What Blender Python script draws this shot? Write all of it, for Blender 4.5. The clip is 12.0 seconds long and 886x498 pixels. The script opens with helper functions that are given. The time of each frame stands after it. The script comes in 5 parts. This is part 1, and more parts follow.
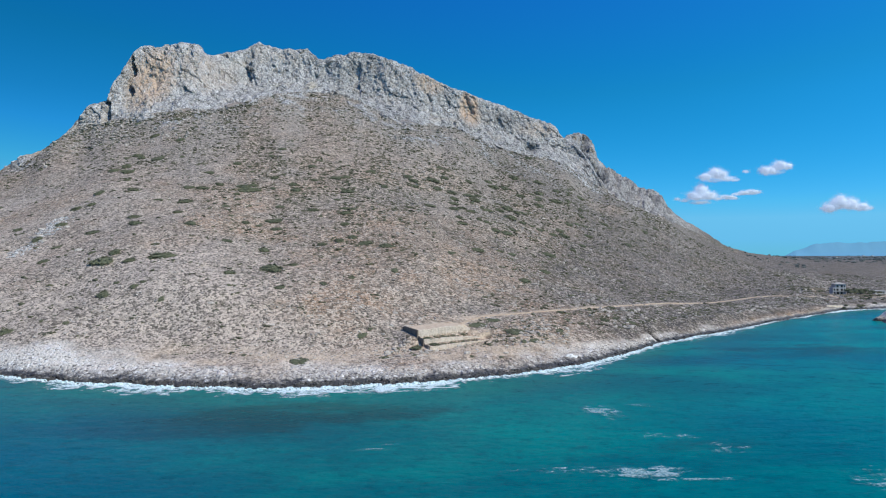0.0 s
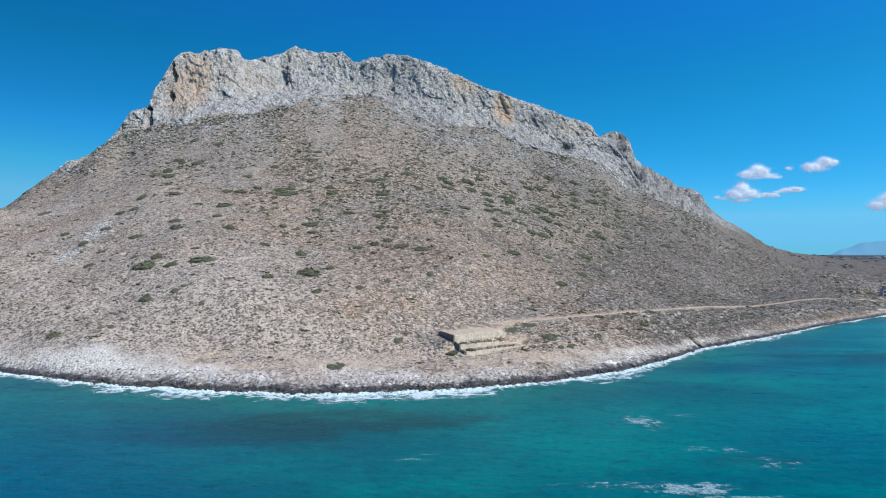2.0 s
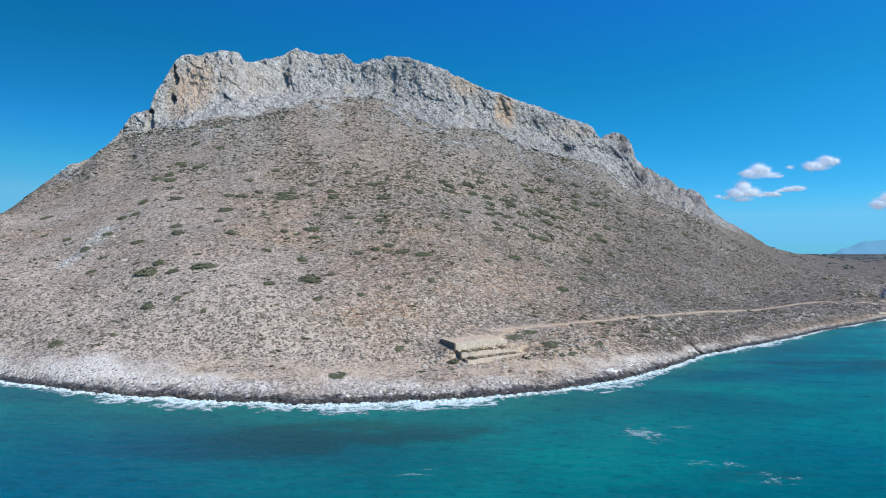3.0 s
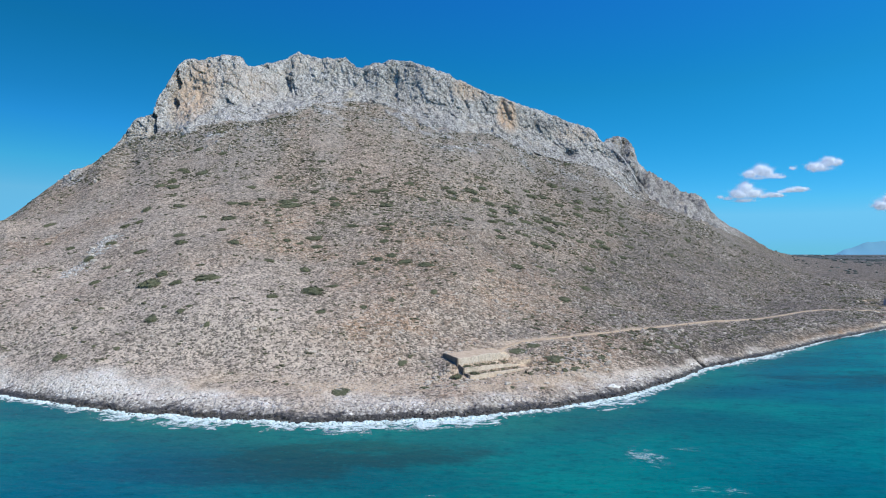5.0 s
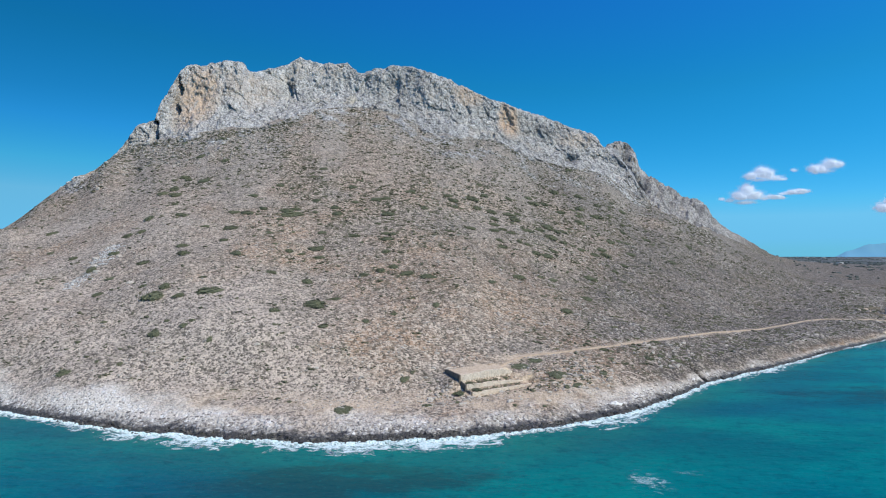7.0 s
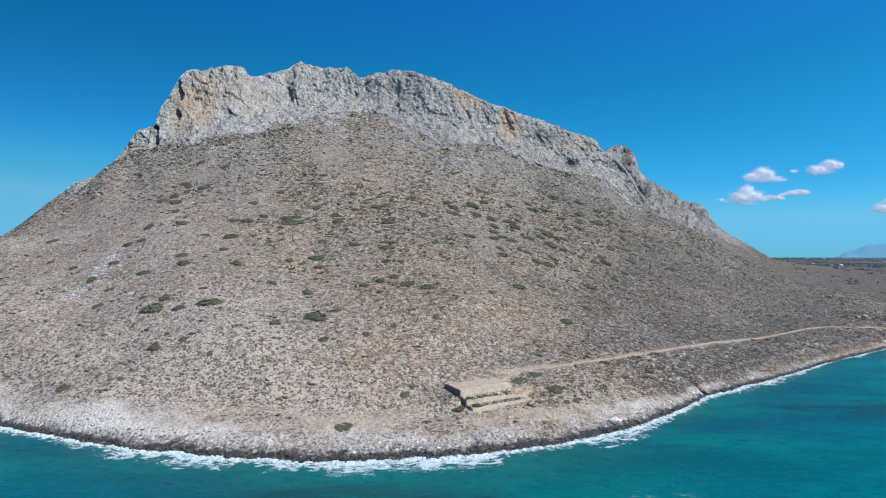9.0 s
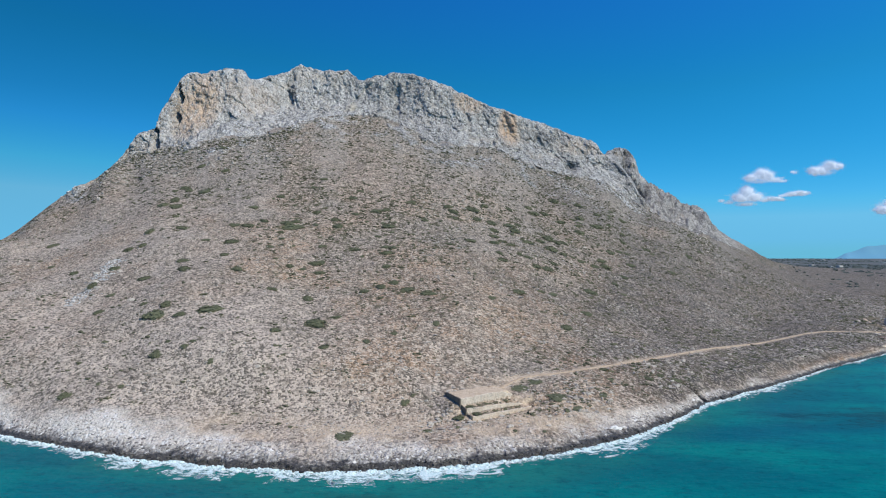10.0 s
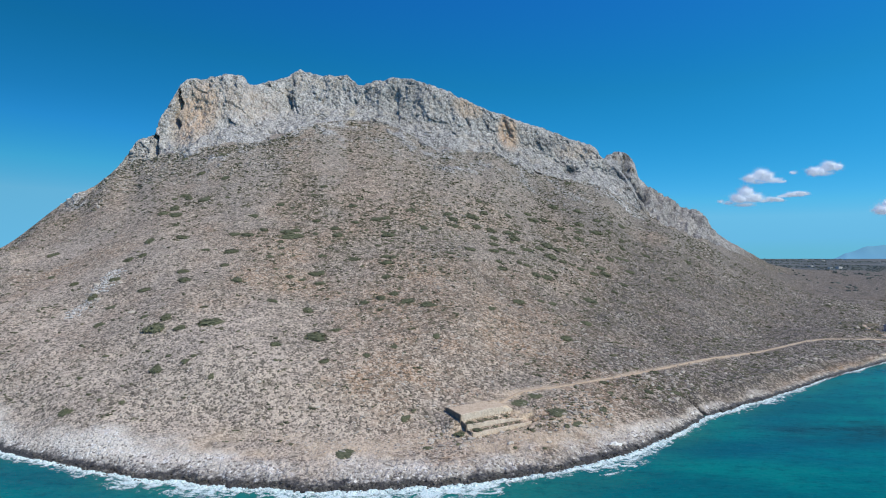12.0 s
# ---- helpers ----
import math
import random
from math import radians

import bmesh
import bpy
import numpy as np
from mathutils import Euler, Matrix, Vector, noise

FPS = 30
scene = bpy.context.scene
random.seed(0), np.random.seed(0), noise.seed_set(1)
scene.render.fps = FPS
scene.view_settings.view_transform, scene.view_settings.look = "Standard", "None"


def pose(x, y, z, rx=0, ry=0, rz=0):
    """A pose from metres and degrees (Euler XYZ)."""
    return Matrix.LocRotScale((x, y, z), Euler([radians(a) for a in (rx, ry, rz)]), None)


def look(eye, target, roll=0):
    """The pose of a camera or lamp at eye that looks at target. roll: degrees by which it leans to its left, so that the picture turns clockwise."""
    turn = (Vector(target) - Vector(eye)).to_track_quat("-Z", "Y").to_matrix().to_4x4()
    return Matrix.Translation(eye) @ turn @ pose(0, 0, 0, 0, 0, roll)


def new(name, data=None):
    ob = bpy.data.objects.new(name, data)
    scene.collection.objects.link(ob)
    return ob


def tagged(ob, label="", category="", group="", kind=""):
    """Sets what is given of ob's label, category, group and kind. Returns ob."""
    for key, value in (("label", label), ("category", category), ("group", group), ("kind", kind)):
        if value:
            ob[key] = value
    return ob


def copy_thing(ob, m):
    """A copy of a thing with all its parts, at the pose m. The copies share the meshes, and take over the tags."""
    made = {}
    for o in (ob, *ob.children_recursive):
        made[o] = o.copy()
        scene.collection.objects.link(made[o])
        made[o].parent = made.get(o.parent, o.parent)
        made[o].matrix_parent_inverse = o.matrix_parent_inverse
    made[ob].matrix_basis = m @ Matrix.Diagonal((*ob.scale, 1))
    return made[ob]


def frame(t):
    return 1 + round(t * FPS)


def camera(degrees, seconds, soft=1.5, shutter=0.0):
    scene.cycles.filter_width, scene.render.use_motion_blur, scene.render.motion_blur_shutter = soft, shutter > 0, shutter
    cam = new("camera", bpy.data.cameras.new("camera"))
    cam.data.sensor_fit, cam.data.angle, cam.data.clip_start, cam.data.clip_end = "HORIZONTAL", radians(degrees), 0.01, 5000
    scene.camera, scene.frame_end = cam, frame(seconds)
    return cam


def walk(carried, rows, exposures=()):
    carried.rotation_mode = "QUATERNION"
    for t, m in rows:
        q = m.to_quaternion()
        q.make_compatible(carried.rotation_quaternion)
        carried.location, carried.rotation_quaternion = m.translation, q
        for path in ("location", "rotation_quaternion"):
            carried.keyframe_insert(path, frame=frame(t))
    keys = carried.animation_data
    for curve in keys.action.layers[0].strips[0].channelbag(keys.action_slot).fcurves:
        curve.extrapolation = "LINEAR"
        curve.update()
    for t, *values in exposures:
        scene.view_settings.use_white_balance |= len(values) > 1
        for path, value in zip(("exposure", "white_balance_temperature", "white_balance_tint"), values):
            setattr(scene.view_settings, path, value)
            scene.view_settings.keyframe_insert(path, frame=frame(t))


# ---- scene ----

# ------------------------------------------------------------------ camera
cam = camera(70.0, 12.0, 1.08)
ROWS = [
    (0.0, 0.00, 0.00, 37.00, -3.355, 0.402, -0.057),
    (0.5, -0.12, 0.95, 36.78, -1.488, 0.415, 0.008),
    (1.0, -0.50, 1.25, 36.72, -0.745, 0.415, 0.047),
    (1.5, -0.62, 1.31, 37.26, -0.314, 0.427, 0.074),
    (2.0, -0.66, 1.23, 38.77, -0.281, 0.364, 0.066),
    (2.5, -0.62, 1.07, 40.36, -0.192, 0.320, 0.129),
    (3.0, -0.66, 0.85, 41.94, -0.182, 0.277, 0.136),
    (5.0, -1.05, 0.40, 47.31, -0.023, 0.232, 0.052),
    (5.5, -1.10, 0.29, 48.66, -0.049, 0.252, 0.041),
    (6.0, -1.19, 0.15, 50.05, -0.078, 0.294, -0.004),
    (6.5, -1.29, 0.05, 51.40, -0.086, 0.280, -0.012),
    (7.0, -1.55, 0.00, 52.78, 0.063, 0.300, -0.031),
    (9.0, -1.74, -0.25, 58.20, 0.043, 0.283, -0.063),
    (9.5, -1.77, -0.52, 59.60, -0.003, 0.300, -0.087),
    (10.0, -1.81, -0.70, 61.03, 0.046, 0.319, -0.092),
    (10.5, -1.82, -0.84, 62.43, 0.064, 0.304, -0.057),
    (11.0, -1.86, -1.10, 63.85, 0.054, 0.326, -0.065),
    (11.5, -1.88, -1.25, 65.26, 0.054, 0.328, -0.057),
    (12.0, -2.00, -1.27, 66.61, 0.000, 0.337, 0.007),
]
walk(cam, [(t, pose(x, y, z, 90 + pitch, roll, yaw)) for t, x, y, z, yaw, pitch, roll in ROWS], [(0.0, -0.05, 6260, 10), (1.0, -0.01, 6280, 10), (3.0, 0.02, 6330, 10), (9.0, -0.05, 6440, 10), (12.0, -0.12, 6480, 10)])

# ------------------------------------------------------------------ sun and sky
SUN_TO = Vector((0.68, -0.48, 0.92)).normalized()
world = bpy.data.worlds.new("sky")
scene.world = world
world.use_nodes = True
wn = world.node_tree
sky = wn.nodes.new("ShaderNodeTexSky")
sky.sky_type = "NISHITA"
sky.sun_disc = False
sky.sun_elevation = math.asin(SUN_TO.z)
sky.sun_rotation = math.atan2(SUN_TO.x, SUN_TO.y)
sky.altitude, sky.air_density, sky.dust_density, sky.ozone_density = 0.0, 1.0, 0.0, 3.0
# deep, clean blue of a dry summer sky: each channel graded by itself
split, join = wn.nodes.new("ShaderNodeSeparateColor"), wn.nodes.new("ShaderNodeCombineColor")
wn.links.new(sky.outputs[0], split.inputs[0])
graded = []
for channel, (gain, power, most, least) in enumerate(((0.0095, 3.0, 5.25, 0.04), (0.62, 1.05, 5.9, 0.0), (0.52, 1.38, 7.0, 4.7))):
    cap, bend, scale, floor_ = (wn.nodes.new("ShaderNodeMath") for _ in range(4))
    cap.operation, bend.operation, scale.operation, floor_.operation = "MINIMUM", "POWER", "MULTIPLY", "MAXIMUM"
    cap.inputs[1].default_value, bend.inputs[1].default_value, scale.inputs[1].default_value, floor_.inputs[1].default_value = most, power, gain, least
    wn.links.new(split.outputs[channel], cap.inputs[0])
    wn.links.new(cap.outputs[0], bend.inputs[0])
    wn.links.new(bend.outputs[0], scale.inputs[0])
    wn.links.new(scale.outputs[0], floor_.inputs[0])
    graded.append(floor_.outputs[0])
for channel, haze in enumerate((0.0, 0.65, 1.6)):
    veil = wn.nodes.new("ShaderNodeMath")
    veil.operation = "MULTIPLY_ADD"
    veil.inputs[1].default_value = haze
    wn.links.new(graded[0], veil.inputs[0])
    wn.links.new(graded[channel], veil.inputs[2])
    roof = wn.nodes.new("ShaderNodeMath")
    roof.operation, roof.inputs[1].default_value = "MINIMUM", 7.7
    wn.links.new(veil.outputs[0], roof.inputs[0])
    wn.links.new(roof.outputs[0], join.inputs[channel])
# sea haze on the sun's side
hazy = wn.nodes.new("ShaderNodeTexSky")
hazy.sky_type, hazy.sun_disc, hazy.sun_elevation, hazy.sun_rotation = "NISHITA", False, sky.sun_elevation, sky.sun_rotation
hazy.altitude, hazy.air_density, hazy.dust_density, hazy.ozone_density = 0.0, 0.05, 5.0, 0.0
thin = wn.nodes.new("ShaderNodeMix")
thin.data_type, thin.blend_type = "RGBA", "ADD"
thin.inputs[0].default_value = 0.07
wn.links.new(join.outputs[0], thin.inputs[6])
wn.links.new(hazy.outputs[0], thin.inputs[7])
# the blue is deeper on the side away from the sun
way, aside, slant = wn.nodes.new("ShaderNodeTexCoord"), wn.nodes.new("ShaderNodeSeparateXYZ"), wn.nodes.new("ShaderNodeMath")
slant.operation, slant.inputs[1].default_value, slant.inputs[2].default_value = "MULTIPLY_ADD", 0.45, 1.06
raised = wn.nodes.new("ShaderNodeMapRange")
raised.inputs[2].default_value = 0.22
both = wn.nodes.new("ShaderNodeMath")
both.operation = "MULTIPLY"
wn.links.new(way.outputs["Generated"], aside.inputs[0])
wn.links.new(aside.outputs[2], raised.inputs[0])
wn.links.new(aside.outputs[0], both.inputs[0])
wn.links.new(raised.outputs[0], both.inputs[1])
wn.links.new(both.outputs[0], slant.inputs[0])
deeper = wn.nodes.new("ShaderNodeVectorMath")
deeper.operation = "SCALE"
wn.links.new(thin.outputs[2], deeper.inputs[0])
wn.links.new(slant.outputs[0], deeper.inputs["Scale"])
wn.links.new(deeper.outputs[0], wn.nodes["Background"].inputs[0])
wn.nodes["Background"].inputs[1].default_value = 0.10
sun = new("sun", bpy.data.lights.new("sun", "SUN"))
sun.data.energy, sun.data.angle, sun.data.color = 3.7, radians(0.5), (1.0, 0.945, 0.755)
sun.matrix_basis = look(SUN_TO * 500, (0, 0, 0))


# ------------------------------------------------------------------ noise and ground form
def lattice(ix, iy, iz, seed):
    h = (ix * 374761393 + iy * 668265263 + iz * 2147483647 + seed * 1274126177) & 0xFFFFFFFF
    h = ((h ^ (h >> 13)) * 1274126177) & 0xFFFFFFFF
    h = h ^ (h >> 16)
    return (h & 0xFFFF) / 32767.5 - 1.0


def vnoise(x, y, z, seed=0):
    fx, fy, fz = np.floor(x), np.floor(y), np.floor(z)
    ix, iy, iz = fx.astype(np.int64), fy.astype(np.int64), fz.astype(np.int64)
    u, v, w = x - fx, y - fy, z - fz
    u, v, w = (a * a * (3 - 2 * a) for a in (u, v, w))
    out = 0.0
    for a in (0, 1):
        for b in (0, 1):
            for c in (0, 1):
                k = (u if a else 1 - u) * (v if b else 1 - v) * (w if c else 1 - w)
                out = out + k * lattice(ix + a, iy + b, iz + c, seed)
    return out


def fbm(x, y, z=None, octaves=4, seed=0, gain=0.5):
    x, y = np.asarray(x, float), np.asarray(y, float)
    z = np.zeros_like(x) if z is None else z
    out, amp = np.zeros_like(x), 1.0
    for o in range(octaves):
        k = 2.03 ** o
        out += amp * vnoise(x * k + 17.3 * o, y * k - 9.1 * o, z * k + 4.7 * o, seed + o)
        amp *= gain
    return out


def facets(x, z, sx, sz, seed):
    """Broken rock: cells over a face, each a plane of its own set back and tilted by chance. Returns the offset in -1 to 1 and the distance to the joint."""
    u, v = x / sx, z / sz
    u, v = u + 0.35 * vnoise(u * 1.3, v * 1.3, 0 * u, seed + 1), v + 0.35 * vnoise(u * 1.3, v * 1.3, 0 * u + 5.5, seed + 2)
    iu, iv = np.floor(u).astype(np.int64), np.floor(v).astype(np.int64)
    first, second, value = np.full(u.shape, 9.0), np.full(u.shape, 9.0), np.zeros(u.shape)
    for a in (-1, 0, 1):
        for b in (-1, 0, 1):
            cu, cv = iu + a, iv + b
            pick = lambda k: lattice(cu, cv, cu * 0 + k, seed)
            du, dv = u - (cu + 0.5 + 0.45 * pick(1)), v - (cv + 0.5 + 0.45 * pick(2))
            d = np.hypot(du, dv)
            near = d < first
            second = np.where(near, first, np.minimum(second, d))
            value = np.where(near, 0.6 * pick(3) + 0.8 * pick(4) * du + 0.8 * pick(5) * dv, value)
            first = np.where(near, d, first)
    return value, second - first


# rails of the land, each a line (m, y, z) with m = x / y seen from the bay
COAST = [(-1.3, 250, 0), (-0.9, 226, 0), (-0.71, 209, 0), (-0.615, 196, 0), (-0.52, 187, 0), (-0.45, 183, 0), (-0.33, 177, 0), (-0.2, 174, 0),
         (-0.104, 175.5, 0), (0.0, 179, 0), (0.073, 182.5, 0), (0.163, 190, 0), (0.254, 203, 0), (0.328, 219, 0), (0.393, 243, 0),
         (0.41, 254, 0), (0.468, 272, 0), (0.534, 297, 0), (0.60, 331, 0), (0.648, 353, 0), (0.69, 376, 0), (0.715, 392, 0), (0.754, 400, 0),
         (0.80, 404, 0), (0.95, 420, 0), (1.3, 430, 0)]
FOOT = [(-1.3, 300, 17.0), (-0.65, 262, 22.6), (-0.52, 255, 23.6), (-0.45, 250, 24.9), (-0.38, 250, 27.2), (-0.3, 240, 22.8), (-0.2, 240, 20.3), (-0.08, 240, 17.8), (0, 235, 12.0),
        (0.1, 235, 9.6), (0.2, 245, 10.8), (0.3, 270, 11.0), (0.4, 310, 9.6), (0.5, 350, 6.5), (0.6, 400, 5.9), (0.66, 430, 5.2), (0.7, 440, 3.4), (0.9, 480, 3.9),
        (1.3, 520, 4.9)]
SLOPE_A = [(-1.3, 340, 34.5), (-0.65, 333, 41.7), (-0.52, 320, 43.9), (-0.4, 300, 41.2), (-0.3, 300, 40.8), (-0.2, 300, 35.8), (-0.08, 300, 36.1), (0, 300, 34.8), (0.1, 300, 25.0),
           (0.2, 310, 19.4), (0.3, 330, 14.9), (0.4, 370, 12.6), (0.5, 430, 7.0), (0.6, 480, 8.9), (0.65, 510, 8.3), (0.7, 540, 4.9), (0.9, 640, 7.6), (1.3, 700, 9.7)]
SLOPE_B = [(-1.3, 460, 58.1), (-0.65, 442, 70.2), (-0.52, 450, 84.6), (-0.435, 461, 97.3), (-0.3, 440, 91.2), (-0.2, 440, 87.5), (-0.08, 440, 83.2), (0, 450, 80.7), (0.1, 470, 75.4),
           (0.2, 480, 62.0), (0.3, 510, 51.4), (0.4, 540, 39.4), (0.5, 600, 28.8), (0.6, 740, 20.5), (0.7, 800, 18.0), (0.9, 900, 16.8), (1.3, 900, 17.1)]
CLIFF_FOOT = [(-1.3, 500, 70), (-0.7, 490, 68), (-0.65, 505, 88), (-0.58, 535, 110), (-0.5, 592, 148), (-0.38, 583, 160), (-0.284, 605, 170),
              (-0.21, 655, 196), (-0.12, 692, 209), (-0.075, 685, 199), (0.0, 650, 168), (0.066, 690, 173), (0.145, 695, 151),
              (0.243, 705, 137), (0.324, 715, 106), (0.4, 700, 80), (0.48, 740, 52), (0.6, 900, 27), (0.7, 950, 23), (1.3, 1000, 20)]
CREST_WEST = [(-1.3, 500, 40), (-0.75, 505, 62), (-0.701, 510, 71.6), (-0.647, 530, 92.2), (-0.603, 545, 110.9), (-0.585, 548, 117.1), (-0.553, 575, 127.6),
              (-0.518, 600, 148.6), (-0.500, 610, 164.9), (-0.487, 615, 176.3), (-0.473, 622, 180.5), (-0.462, 625, 182.3), (-0.451, 640, 203.7),
              (-0.433, 655, 226.0), (-0.413, 670, 248.6), (-0.379, 680, 254.6), (-0.321, 695, 262.3), (-0.311, 705, 255.8), (-0.281, 735, 265.9),
              (-0.250, 755, 277.1), (-0.227, 760, 286.1), (-0.201, 765, 281.5), (-0.156, 765, 280.2)]
CREST_EAST = [(-0.129, 762, 268.4), (-0.111, 762, 274.5), (-0.065, 760, 277.3), (-0.013, 760, 266.5), (0.041, 762, 248.0), (0.086, 768, 234.4),
              (0.157, 780, 219.8), (0.211, 790, 205.8), (0.239, 795, 198.2), (0.2465, 793, 188.0), (0.254, 790, 182.0), (0.278, 775, 166.8), (0.309, 755, 133.4),
              (0.327, 745, 112.4), (0.372, 745, 91.0), (0.423, 770, 79.0), (0.488, 800, 56.5), (0.537, 920, 36.0), (0.701, 1100, 24), (1.3, 1200, 20)]
BEHIND = [(0.245, 880, 184.0), (0.253, 890, 194.0), (0.260, 893, 201.5), (0.268, 895, 206.5), (0.276, 896, 208.3), (0.284, 896, 206.5), (0.291, 894, 201.0), (0.297, 890, 192.0), (0.303, 885, 179.0), (0.309, 880, 165.0),
          (0.336, 875, 150.4), (0.363, 860, 134.9), (0.412, 830, 116.4), (0.425, 815, 97.0), (0.488, 830, 64.4), (0.542, 1000, 42.0),
          (0.701, 1500, 24), (1.3, 1500, 20)]


def hermite(t, ts, vs):
    """Monotone cubic through the knots of one rail."""
    ts, vs = np.asarray(ts, float), np.asarray(vs, float)
    h, d = np.diff(ts), np.diff(vs) / np.diff(ts)
    s = np.zeros_like(vs)
    s[1:-1] = np.where(d[:-1] * d[1:] > 0, 2 * d[:-1] * d[1:] / np.where(d[:-1] + d[1:] == 0, 1, d[:-1] + d[1:]), 0)
    s[0], s[-1] = d[0], d[-1]
    i = np.clip(np.searchsorted(ts, t) - 1, 0, len(h) - 1)
    u = np.clip((t - ts[i]) / h[i], 0, 1)
    return ((1 + 2 * u) * (1 - u) ** 2 * vs[i] + u * (1 - u) ** 2 * h[i] * s[i] + u * u * (3 - 2 * u) * vs[i + 1] + u * u * (u - 1) * h[i] * s[i + 1])


def rail(m, knots):
    k = np.array(knots)
    return hermite(m, k[:, 0], k[:, 1]), hermite(m, k[:, 0], k[:, 2])


def rails(m):
    """Depths and heights of all rails at the bearings m, from below the water to the far plain: arrays (n, rails)."""
    line, _ = rail(m, COAST)
    cy = line + 1.6 * fbm(m * 38, m * 0, octaves=3, seed=3) * np.clip(line / 200, 0.6, 1.5)
    shelf = 3.4 + 2.2 * np.clip((-m - 0.35) / 0.25, 0, 1)
    ft, a, b, f, c = rail(m, FOOT), rail(m, SLOPE_A), rail(m, SLOPE_B), rail(m, CLIFF_FOOT), rail(m, CREST_WEST + CREST_EAST)
    k = rail(m, BEHIND)
    hid = np.clip((0.250 - m) / 0.006, 0, 1)
    ky, kz = k[0] * (1 - hid) + (c[0] + 75) * hid, k[1] * (1 - hid) + (c[1] - 22 - 0.02 * c[1]) * hid
    one = np.ones_like(m)
    wall = f[0] + 0.72 * (c[0] - f[0]), f[1] + 0.50 * (c[1] - f[1])
    ys = [cy - 60, cy - 10, cy, cy + 4.5, line + 13, line + 30, ft[0], a[0], b[0], f[0], wall[0], c[0], ky, ky + 220, np.maximum(ky + 500, 1700), 2900 * one, 4650 * one]
    zs = [-16 * one, -3 * one, 0 * one, 1.5 * one, shelf * 0.9, shelf + 1.7 - 1.0 * np.exp(-((m + 0.04) / 0.11) ** 4) + 1.6 * np.clip((m - 0.05) / 0.12, 0, 1) * np.clip((0.62 - m) / 0.1, -0.6, 1) + 3.6 * np.clip((-m - 0.35) / 0.2, 0, 1), ft[1], a[1], b[1], f[1], wall[1], c[1], kz, 18 + (kz - 18) * 0.35, 15 * one, 16 * one, 21 * one]
    return np.stack(ys, -1), np.stack(zs, -1)


def profile(y, Y, Z):
    """Monotone cubic up each section."""
    h = np.maximum(np.diff(Y, axis=-1), 1e-3)
    d = np.diff(Z, axis=-1) / h
    s = np.zeros_like(Y)
    p, q = d[..., :-1], d[..., 1:]
    w1, w2 = 2 * h[..., 1:] + h[..., :-1], h[..., 1:] + 2 * h[..., :-1]
    safe = p * q > 0
    s[..., 1:-1] = np.where(safe, (w1 + w2) / (w1 / np.where(safe, p, 1) + w2 / np.where(safe, q, 1)), 0)
    i = np.clip((y[..., None] >= Y).sum(-1) - 1, 0, Y.shape[-1] - 2)
    g = lambda A, j: np.take_along_axis(A, j[..., None], -1)[..., 0]
    hh, u = g(h, i), np.clip((y - g(Y, i)) / g(h, i), 0, 1)
    return ((1 + 2 * u) * (1 - u) ** 2 * g(Z, i) + u * (1 - u) ** 2 * hh * g(s, i) + u * u * (3 - 2 * u) * g(Z, i + 1)
            + u * u * (u - 1) * hh * g(s, i + 1)), i + u


TRACK_LINE = [(13.0, 232.5), (20.8, 237.5), (25.6, 245.3), (33.4, 249.7), (44.2, 253.6), (62.3, 266.2), (88.0, 286.4), (120.8, 318.1), (169.5, 364.8), (209.0, 398.2), (244.2, 426.0), (263.4, 436.3), (290.9, 442.5), (317.2, 456.9), (335.0, 459.5), (350.0, 461.0), (368.0, 472.0), (386.0, 485.0), (425.0, 502.0)]


def track_gap(x, y):
    """Distance to the middle of the dirt track."""
    p = np.array(TRACK_LINE, float)
    best = np.full(np.shape(x), 99.0)
    for a, b in zip(p, p[1:]):
        d = b - a
        u = np.clip(((x - a[0]) * d[0] + (y - a[1]) * d[1]) / (d @ d), 0, 1)
        best = np.minimum(best, np.hypot(x - a[0] - u * d[0], y - a[1] - u * d[1]))
    return best


def relief(x, y, v):
    """Small relief of the open slope."""
    on = np.clip((v - 1.8) / 1.2, 0, 1)
    flat = np.clip((1500 - y) / 500, 0.15, 1)
    along, across = (x - 105.0) * -0.53 + (y - 256.0) * 0.85, (x - 105.0) * 0.85 + (y - 256.0) * 0.53
    cleft = 4.0 * np.exp(-(across / 1.1) ** 2) * np.clip((along + 3) / 2, 0, 1) * np.clip((15 - along) / 12, 0, 1)
    flat = flat * (1 - 0.6 * np.clip((-x / y - 0.3) / 0.2, 0, 1) * np.clip((5.5 - v) / 1.0, 0, 1))
    flat = flat * (1 - 0.9 * np.exp(-(track_gap(x, y) / 3.5) ** 2))
    return -cleft + flat * on * (1.3 * fbm(x / 42, y / 42, octaves=3, seed=11) * np.clip((v - 5) / 1.5, 0, 1) + 0.32 * fbm(x / 6.5, y / 6.5, octaves=3, seed=21)
                 + np.clip(1 - abs(v - 3.4) / 1.9, 0, 1) * (0.45 * (0.45 - abs(fbm((x + 0.35 * y) / 2.0, (y - 0.35 * x) / 5.0, octaves=4, seed=31, gain=0.6))) + 0.2 * fbm(x / 1.3, y / 1.6, octaves=3, seed=33)))


# the ruined terrace: s along its walls, q uphill from the lowest wall
TERRACE_AT, TERRACE_E, TERRACE_N = (7.7, 212.5), (0.857, 0.515), (-0.515, 0.857)


def terrace_axes(x, y):
    dx, dy = x - TERRACE_AT[0], y - TERRACE_AT[1]
    return dx * TERRACE_E[0] + dy * TERRACE_E[1], dx * TERRACE_N[0] + dy * TERRACE_N[1]


